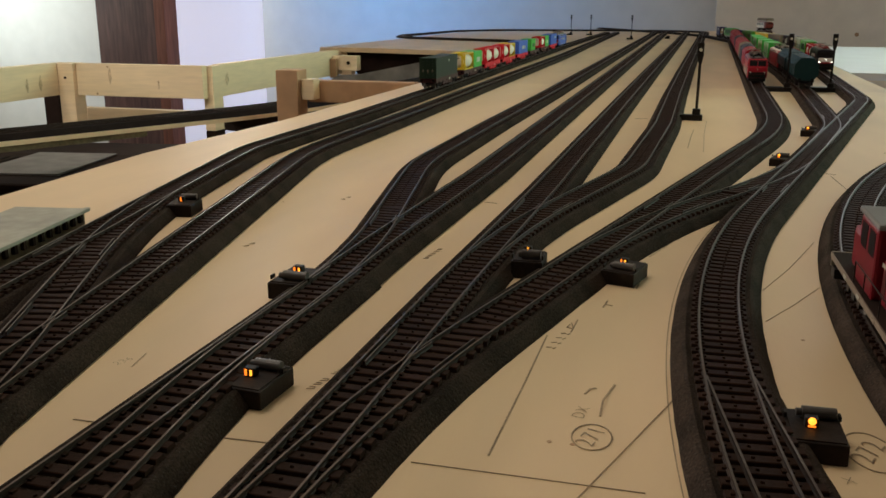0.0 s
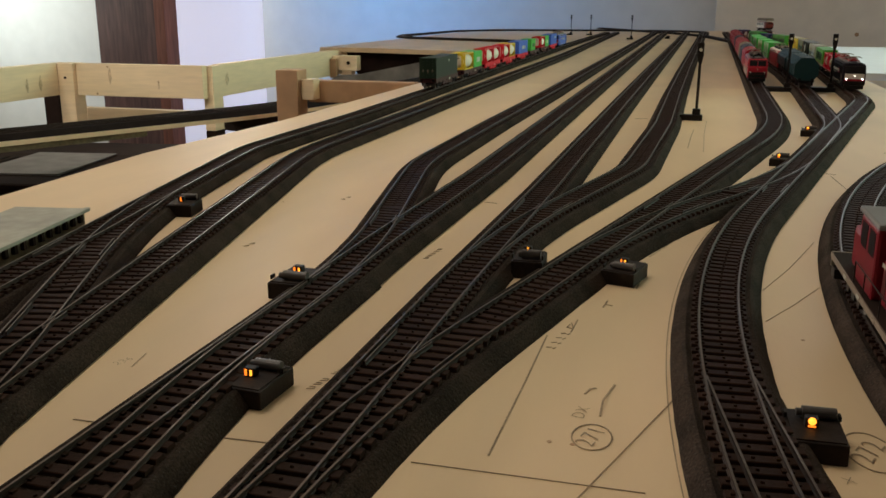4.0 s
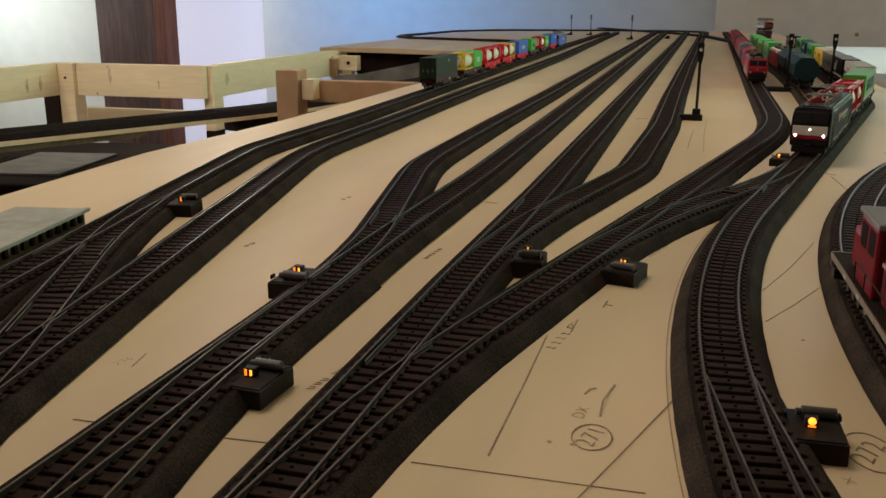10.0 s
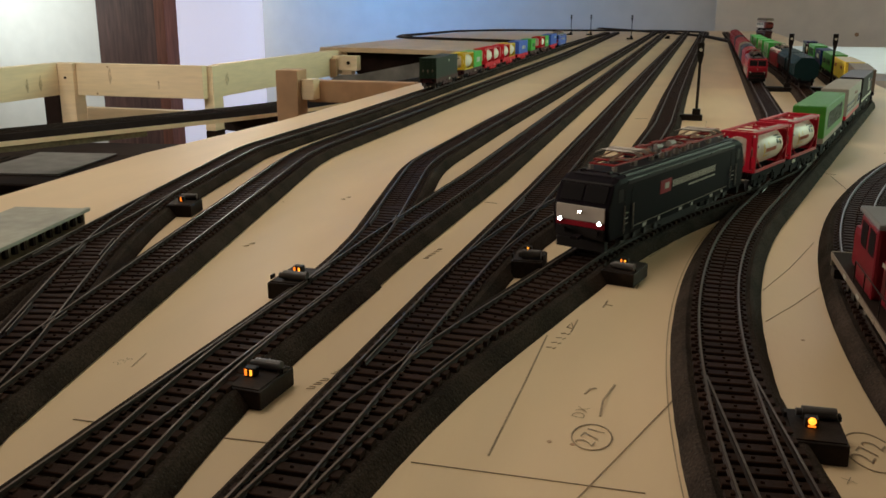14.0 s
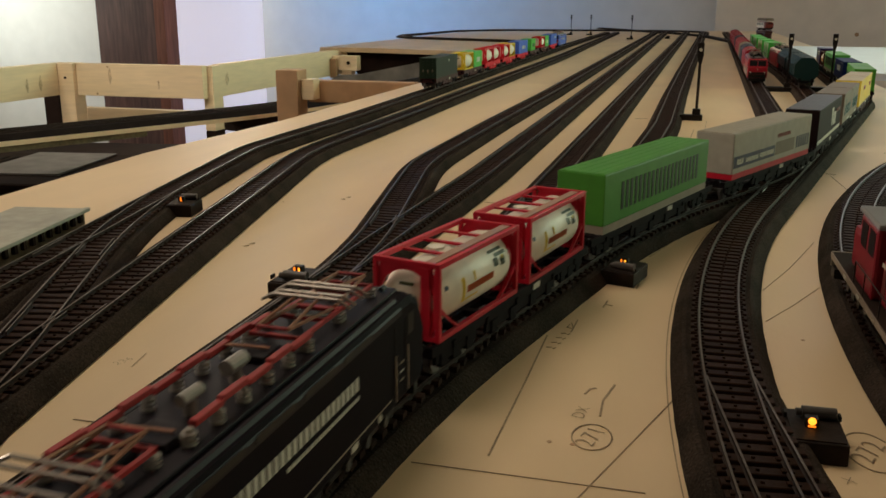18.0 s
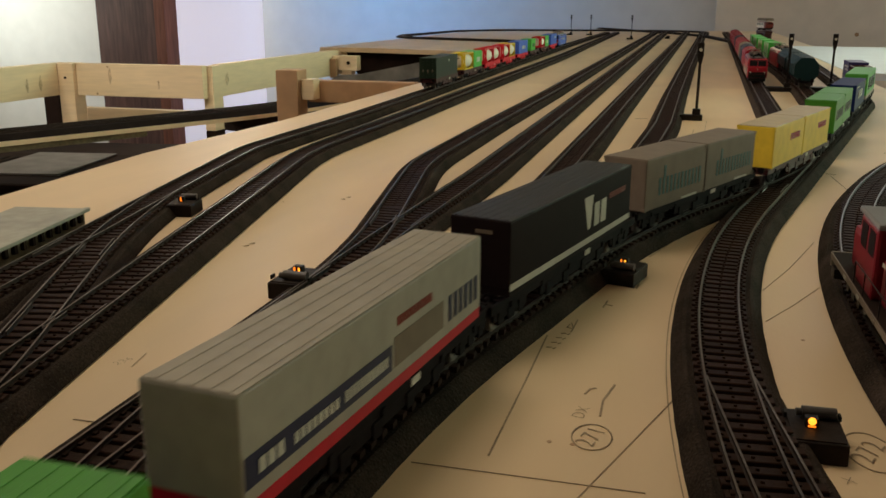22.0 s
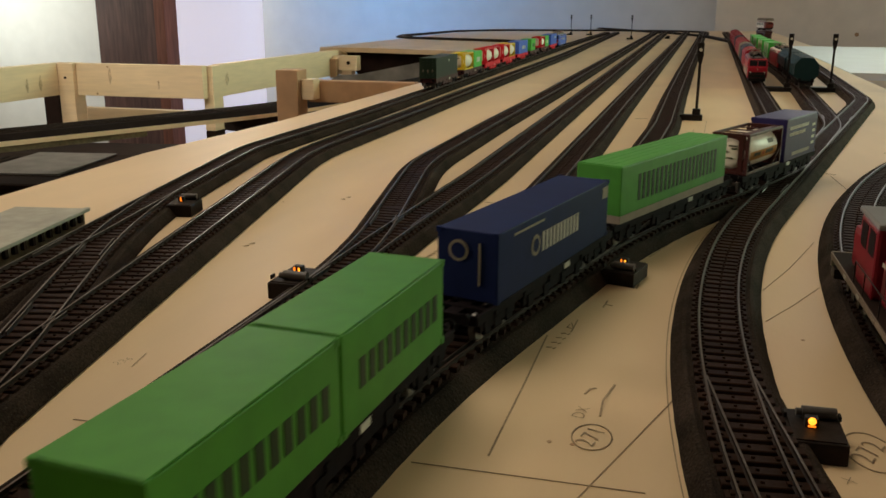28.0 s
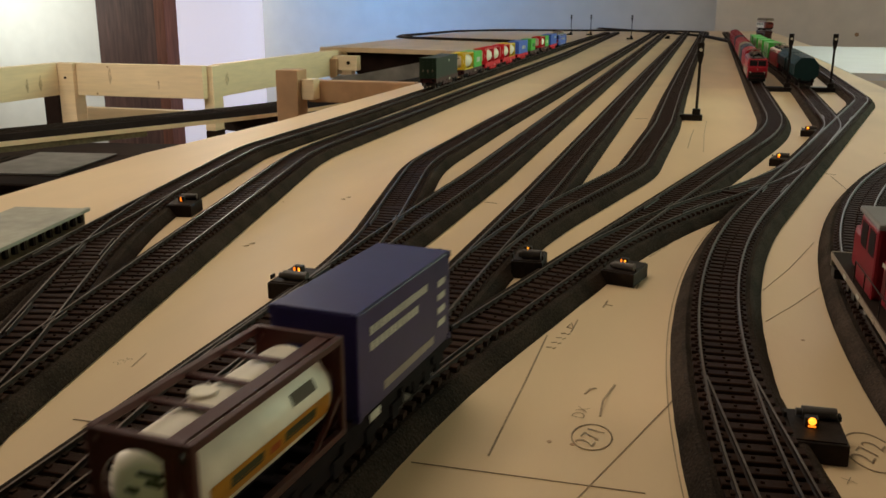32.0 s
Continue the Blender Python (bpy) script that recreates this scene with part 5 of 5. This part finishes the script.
def dreier(t):
    for sx in (-1, 1):
        bars(t, sx, 0.026, -0.036, 0.0195, 0.0300, 12, TEAL, 0.0143, 0.52)
        patch(t, sx, 0.0187, 0.0160, 0.0300, 0.0372, TEAL, 0.0143, "lettering")
        patch(t, sx, -0.008, -0.030, 0.0122, 0.0136, WHITE, 0.0143, "sill_mark")


def yellow(t):
    for sx in (-1, 1):
        bars(t, sx, -0.002, -0.030, 0.0285, 0.0335, 7, RED2, 0.0143, 0.75)


def green_box(t):
    for sx in (-1, 1):
        bars(t, sx, 0.031, -0.035, 0.0228, 0.0322, 10, GREEN_D, 0.0143, 0.62)


a, b = swap_pair(0.0835, "grey-brown swap body with teal lettering", GREYBROWN, GREYBROWN, dreier)
couple(flat_wagon(0.196, "dark container wagon with two grey-brown swap bodies"), 0.988, 1.184, [(a, 1.0015, 1.085), (b, 1.0865, 1.170)])
a, b = swap_pair(0.0860, "yellow swap body with small red lettering", YELLOW, YTOP, yellow)
couple(flat_wagon(0.204, "reddish container wagon with two yellow swap bodies", CHASSIS_R), 1.184, 1.388, [(a, 1.198, 1.284), (b, 1.2855, 1.3715)])
a, b = swap_pair(0.0815, "green swap body with dark lettering", GREEN, GREEN, green_box)
couple(flat_wagon(0.204, "dark container wagon with two green swap bodies"), 1.412, 1.616, [(a, 1.432, 1.5135), (b, 1.515, 1.5965)])

hj = container(0.1350, "dark blue steel container with pale lettering and a round mark", BLUE, doors=False)
for sx in (-1, 1):
    bm = cyl((sx * 0.0141, 0.0290, 0.0285), (sx * 0.01435, 0.0290, 0.0285), 0.0048, 20)
    mk = part("round_mark", bm, GREY, hj)
    part("mark_centre", cyl((sx * 0.0142, 0.0290, 0.0285), (sx * 0.0145, 0.0290, 0.0285), 0.0031, 16), BLUE, mk)
    bars(hj, sx, 0.0225, -0.024, 0.0240, 0.0330, 11, WHITE, 0.0141, 0.6)
    patch(hj, sx, 0.052, 0.020, 0.0378, 0.0388, GREY, 0.0141, "lettering")
    patch(hj, sx, -0.058, -0.066, 0.0330, 0.0390, GREY, 0.0141, "notice")
bm = cyl((0.004, 0.0675, 0.0330), (0.004, 0.0679, 0.0330), 0.0046, 20)
mk = part("round_mark", bm, GREY, hj)
part("mark_centre", cyl((0.004, 0.0676, 0.0330), (0.004, 0.0681, 0.0330), 0.0034, 16), BLUE, mk)
part("lock_rod", box(-0.0062, -0.0054, 0.0675, 0.0680, 0.0190, 0.0370), GREY, hj)
couple(flat_wagon(0.176, "dark container wagon with a dark blue container"), 1.622, 1.798, [(hj, 1.6455, 1.7805)])

couple(flat_wagon(0.196, "dark pocket wagon carrying a pale green semi-trailer"), 1.798, 1.990, [(hangart("pale green tarpaulin semi-trailer with dark lettering", GREEN_L, GREY), 1.807, 1.968)])

PB = [(0.028, -0.028, -0.42, 0.10, AMBERP), (0.020, 0.006, -0.22, 0.0, OLIVE), (-0.004, -0.020, -0.22, 0.0, OLIVE), (-0.010, -0.022, 0.34, 0.6, GREYBROWN), (0.003, -0.002, -0.22, -0.05, ORANGE)]
bt = tank_container(0.0696, "dark brown framed tank container with cream and orange tank", BROWN, CREAM, prints=PB)
vb = container(0.0760, "violet-blue container with white lettering panels", VIOLET, 0.0330, 0.0286, 0.0118, VIOLET, doors=False)
for sx in (-1, 1):
    for z, y1, n in ((0.0362, -0.016, 14), (0.0312, -0.008, 11)):
        bars(vb, sx, 0.030, y1, z, z + 0.0026, n, WHITE, 0.0143, 0.72)
    patch(vb, sx, 0.020, -0.022, 0.0150, 0.0178, INSUL, 0.0143, "lettering_panel")
    for z in (0.0345, 0.0295, 0.0245, 0.0195):
        patch(vb, sx, -0.026, -0.033, z, z + 0.0022, WHITE, 0.0143, "notice")
couple(flat_wagon(0.176, "dark container wagon with a tank container and a blue container"), 1.988, 2.164, [(bt, 2.0005, 2.0705), (vb, 2.078, 2.154)])

# ---- standing trains ----
west = tracks["west"]


def s_at(line, y):
    """Length along a line at which it reaches y."""
    return next(line.s[i] + (y - line.p[i].y) / (line.p[i + 1].y - line.p[i].y) * (line.s[i + 1] - line.s[i]) for i in range(len(line.p) - 1) if line.p[i].y <= y <= line.p[i + 1].y)


def stand(vehicle, line, y, length, loads=(), rise_z=0.0):
    s = s_at(line, y)
    m = place(line, s, length * 0.68, lift=0.0002)
    vehicle.matrix_world = m
    for load, off in loads:
        load.matrix_world = m @ Matrix.Translation((0, off, rise_z))


G2 = "wagons of the standing container train"
van = container(0.148, "dark green steel container with end doors", DGREEN, 0.0330, 0.0290, 0.0118)
for x in (-0.008, 0.0, 0.008):
    part("lettering", box(x - 0.001, x + 0.001, 0.0741, 0.0744, 0.022, 0.026), GREYBROWN, van)
patch(van, -1, -0.008, -0.014, 0.036, 0.039, WHITE, 0.0146, "notice")
stand(flat_wagon(0.165, "brown container wagon with a dark green container", CHASSIS_R, group=G2, deck=0.0152), west, 1.500, 0.165, [(van, 0.005)], 0.0034)


def small(mat, label, mark=None):
    t = container(0.0696, label, mat, 0.0298, 0.0284, 0.0118)
    if mark:
        for sx in (-1, 1):
            patch(t, sx, 0.012, -0.018, 0.021, 0.030, mark, 0.0142, "logo")
    return t


def small_tank(mat, label):
    return tank_container(0.0696, label, mat, CREAM)


FR = BRIGHTR
stand(flat_wagon(0.172, "brown container wagon with a yellow tank frame and green container", CHASSIS_R, group=G2, deck=0.0152), west, 1.706, 0.172, [(small_tank(BRIGHTY, "yellow framed tank container"), 0.038), (small(BRIGHTG, "green container with white mark", WHITE), -0.038)], 0.0034)
stand(flat_wagon(0.172, "red container wagon with two red tank containers", FR, group=G2, deck=0.0152), west, 1.899, 0.172, [(small_tank(BRIGHTR, "red framed tank container"), 0.038), (small_tank(BRIGHTR, "red framed tank container"), -0.038)], 0.0034)
stand(flat_wagon(0.172, "red container wagon with red and yellow tank containers", FR, group=G2, deck=0.0152), west, 2.092, 0.172, [(small_tank(BRIGHTR, "red framed tank container"), 0.038), (small_tank(BRIGHTY, "yellow framed tank container"), -0.038)], 0.0034)
bl = container(0.130, "bright blue container with white lettering", BRIGHTB, 0.0305, 0.0284, 0.0118)
for sx in (-1, 1):
    bars(bl, sx, 0.020, -0.030, 0.022, 0.030, 6, WHITE, 0.0142, 0.75)
stand(flat_wagon(0.172, "red container wagon with a blue container", FR, group=G2, deck=0.0152), west, 2.285, 0.172, [(bl, 0)], 0.0034)
stand(flat_wagon(0.172, "red container wagon with a green container", CHASSIS_R, group=G2, deck=0.0152), west, 2.478, 0.172, [(small(BRIGHTG, "green container with white mark", GREEN_D), 0.030)], 0.0034)
stand(flat_wagon(0.172, "brown container wagon with red tank and green container", CHASSIS_R, group=G2, deck=0.0152), west, 2.671, 0.172, [(small_tank(BRIGHTR, "red framed tank container"), 0.038), (small(BRIGHTG, "green container with white mark", WHITE), -0.038)], 0.0034)
bl2 = container(0.130, "bright blue container with white lettering", BRIGHTB, 0.0305, 0.0284, 0.0118)
for sx in (-1, 1):
    bars(bl2, sx, -0.010, -0.050, 0.030, 0.036, 4, WHITE, 0.0142, 0.75)
stand(flat_wagon(0.172, "red container wagon with a blue container", FR, group=G2, deck=0.0152), west, 2.864, 0.172, [(bl2, 0)], 0.0034)
lw = electric_loco("red and blue electric locomotive with raised silver pantograph", BRIGHTB, GREY, RED2, RED2, lights=False, prints=True, pant=SILVER)
stand(lw, west, 3.07, 0.225)

red_line = tracks["red"]
rl2 = electric_loco("bright red electric locomotive with grey side stripe", RED2, DARKGREY, RED2, BLACK, lights=False, prints=False, pant=BLACK)
for sx in (-1, 1):
    patch(rl2, sx, -0.098, 0.098, 0.0100, 0.0200, GREY, 0.0173, "side_stripe", "light grey side panel")
stand(rl2, red_line, 1.83, 0.225)
G3 = "wagons behind the red locomotive"
HOODS = [(RED2, "red"), (SLATE, "slate blue"), (GREY, "pale grey"), (RED2, "red"), (RED2, "red"), (SLATE, "slate blue"), (RED2, "red"), (RED2, "red"), (RED2, "red"), (RED2, "red")]
for k, (mat, shade) in enumerate(HOODS):
    stand(tarp_wagon(0.175 if k != 2 else 0.10, shade + " hooded goods wagon with raised hoops", mat, bands=4, group=G3), red_line, (2.05, 2.235, 2.385, 2.535, 2.72, 2.905, 3.09, 3.275, 3.46, 3.645)[k], 0.175)

tl = tracks["tank"]
G4 = "wagons of the standing tank train"
stand(tarp_wagon(0.19, "teal eight-sided hood wagon with raised ribs", TANKTEAL, bands=6, band_mat=TANKTEAL, octagon=True, group=G4), tl, 1.72, 0.19)
stand(tarp_wagon(0.19, "teal eight-sided hood wagon with raised ribs", TANKTEAL, bands=6, band_mat=TANKTEAL, octagon=True, group=G4), tl, 1.92, 0.19)
rc = electric_loco("red electric locomotive with white roof", RED2, CREAM, RED2, RED2, lights=False, prints=False)
stand(rc, tl, 2.14, 0.225)
for k in range(4):
    g = container(0.13, "bright green container with pale bands", BRIGHTG, 0.036, 0.0290, 0.0118)
    for sx in (-1, 1):
        for y in (-0.04, 0.0, 0.04):
            patch(g, sx, y - 0.006, y + 0.006, 0.014, 0.046, CREAM, 0.0146, "band")
    stand(flat_wagon(0.172, "dark wagon with a bright green container", group=G4), tl, 2.36 + 0.18 * k, 0.172, [(g, 0)])
coach = tarp_wagon(0.115, "old railcar with grey rounded roof, whitish side and dark red end", REDDIM, bands=0, group=G4, height=0.036, name="coach")
for sx in (-1, 1):
    patch(coach, sx, -0.0500, 0.0350, 0.0110, 0.0330, CREAM, 0.0166, "side_panel", "whitish side panel")
    for y in (-0.034, -0.016, 0.002, 0.020):
        patch(coach, sx, y - 0.005, y + 0.005, 0.0230, 0.0300, GLASSDARK, 0.0171, "side_window")
part("roof", prism([(-0.0168, 0.0400), (-0.0140, 0.0470), (-0.0080, 0.0500), (0.0080, 0.0500), (0.0140, 0.0470), (0.0168, 0.0400)], "y", -0.0525, 0.0525), GREYBROWN, coach, "grey-brown rounded roof")
part("end_window", box(-0.0090, 0.0090, 0.0526, 0.0532, 0.0265, 0.031), GLASSDARK, coach)
LIFT = 0.047     # the shelf lifts the railcar over the track
COACH = Vector((0.266, 4.02))
coach.matrix_world = pose(COACH.x, COACH.y, TOP + LIFT, 0, 0, 197)
shelf = thing("raised_shelf", pose(COACH.x, COACH.y, TOP, 0, 0, 197), "low brown wooden shelf under the railcar", "shelf")
part("board", box(-0.0150, 0.0150, -0.052, 0.052, 0.036, LIFT - 0.0002, 0.001), BROWN, shelf)
for y in (-0.04, 0.04):
    part("support", box(-0.015, 0.015, y - 0.006, y + 0.006, 0.0, 0.0358, 0.001), BROWN, shelf)


def diesel_loco():
    """Red diesel locomotive with a grey cab roof and a pale footplate edge."""
    t = thing("diesel_locomotive", None, "red diesel locomotive with grey roof and pale footplate", "locomotive")
    part("footplate", box(-0.0170, 0.0170, -0.082, 0.082, 0.0120, 0.0138, 0.0003), TABLEWOOD, t)
    for sx in (-1, 1):
        xa, xb = sorted((sx * 0.0170, sx * 0.0176))
        part("footplate_edge", box(xa, xb, -0.082, 0.082, 0.0112, 0.0138), GREYBROWN, t, "pale footplate edge")
        for y in (-0.05, -0.02, 0.01, 0.04):
            xa, xb = sorted((sx * 0.0176, sx * 0.0179))
            part("notice", box(xa, xb, y, y + 0.006, 0.0114, 0.0130), GREYROOF if y > 0 else GREYBROWN, t)
        part("hand_rail", cyl((sx * 0.0166, -0.078, 0.0235), (sx * 0.0166, 0.030, 0.0235), 0.0003, 6), BLACK, t)
        for y in (-0.078, -0.05, -0.02, 0.01, 0.03):
            part("rail_post", cyl((sx * 0.0166, y, 0.0138), (sx * 0.0166, y, 0.0235), 0.0003, 6), BLACK, t)
    for sy in (-1, 1):
        ya, yb = sorted((sy * 0.082, sy * 0.0828))
        part("buffer_beam", box(-0.0170, 0.0170, ya, yb, 0.0070, 0.0140), GREY, t, "pale buffer beam")
        part("emblem", box(-0.0025, 0.0025, min(sy * 0.0828, sy * 0.0831), max(sy * 0.0828, sy * 0.0831), 0.0095, 0.0130), DARKGREY, t)
    bm = box(-0.0120, 0.0120, -0.074, 0.003, 0.0138, 0.0330, 0.0022)
    part("long_hood", bm, RED_D, t)
    part("short_hood", box(-0.0125, 0.0125, 0.038, 0.062, 0.0138, 0.0335, 0.0030), RED_D, t)
    part("cab", box(-0.0150, 0.0150, 0.004, 0.037, 0.0138, 0.0440, 0.0015), RED_D, t)
    part("cab_roof", box(-0.0158, 0.0158, 0.001, 0.040, 0.0440, 0.0465, 0.0012), CASEGREY, t, "grey cab roof")
    for sx in (-1, 1):
        for y in (0.007, 0.022):
            patch(t, sx, y, y + 0.011, 0.0310, 0.0415, GLASSDARK, 0.0150, "cab_window")
        for k in range(9):
            patch(t, sx, -0.070 + k * 0.008, -0.065 + k * 0.008, 0.0170, 0.0290, BROWN, 0.0120, "louvre")
        patch(t, sx, -0.073, 0.003, 0.0290, 0.0308, GREY, 0.0120, "stripe")
    for x in (-0.0075, 0.0075):
        part("cab_window", box(x - 0.005, x + 0.005, 0.0371, 0.0374, 0.0320, 0.0415), GLASSDARK, t)
        part("headlight", cyl((x, 0.0615, 0.0260), (x, 0.0632, 0.0260), 0.0019, 12), CREAM, t)
    for sy in (-1, 1):
        bogie(t, sy * 0.046, 0.0125, BLACK)
        part("step", box(-0.0165, 0.0165, sy * 0.078 - 0.004, sy * 0.078 + 0.004, 0.0022, 0.0070), BLACK, t)
    buffers(t, 0.0825, 0.0105, BLACK)
    return t


dl = diesel_loco()
dl.matrix_world = place(tracks["east"], tracks["east"].nearest(Vector((0.0915, 0.379)))[1], 0.09, lift=0.0002)

# ---- moving parts of the scene ----


def motions():
    for ob, mid, gap, local in consist:
        rows = []
        for t in TIMES:
            rows.append((t, place(ROUTE, front_at(t) + mid, gap, lift=0.0002) @ local))
        walk(ob, rows)


motions()
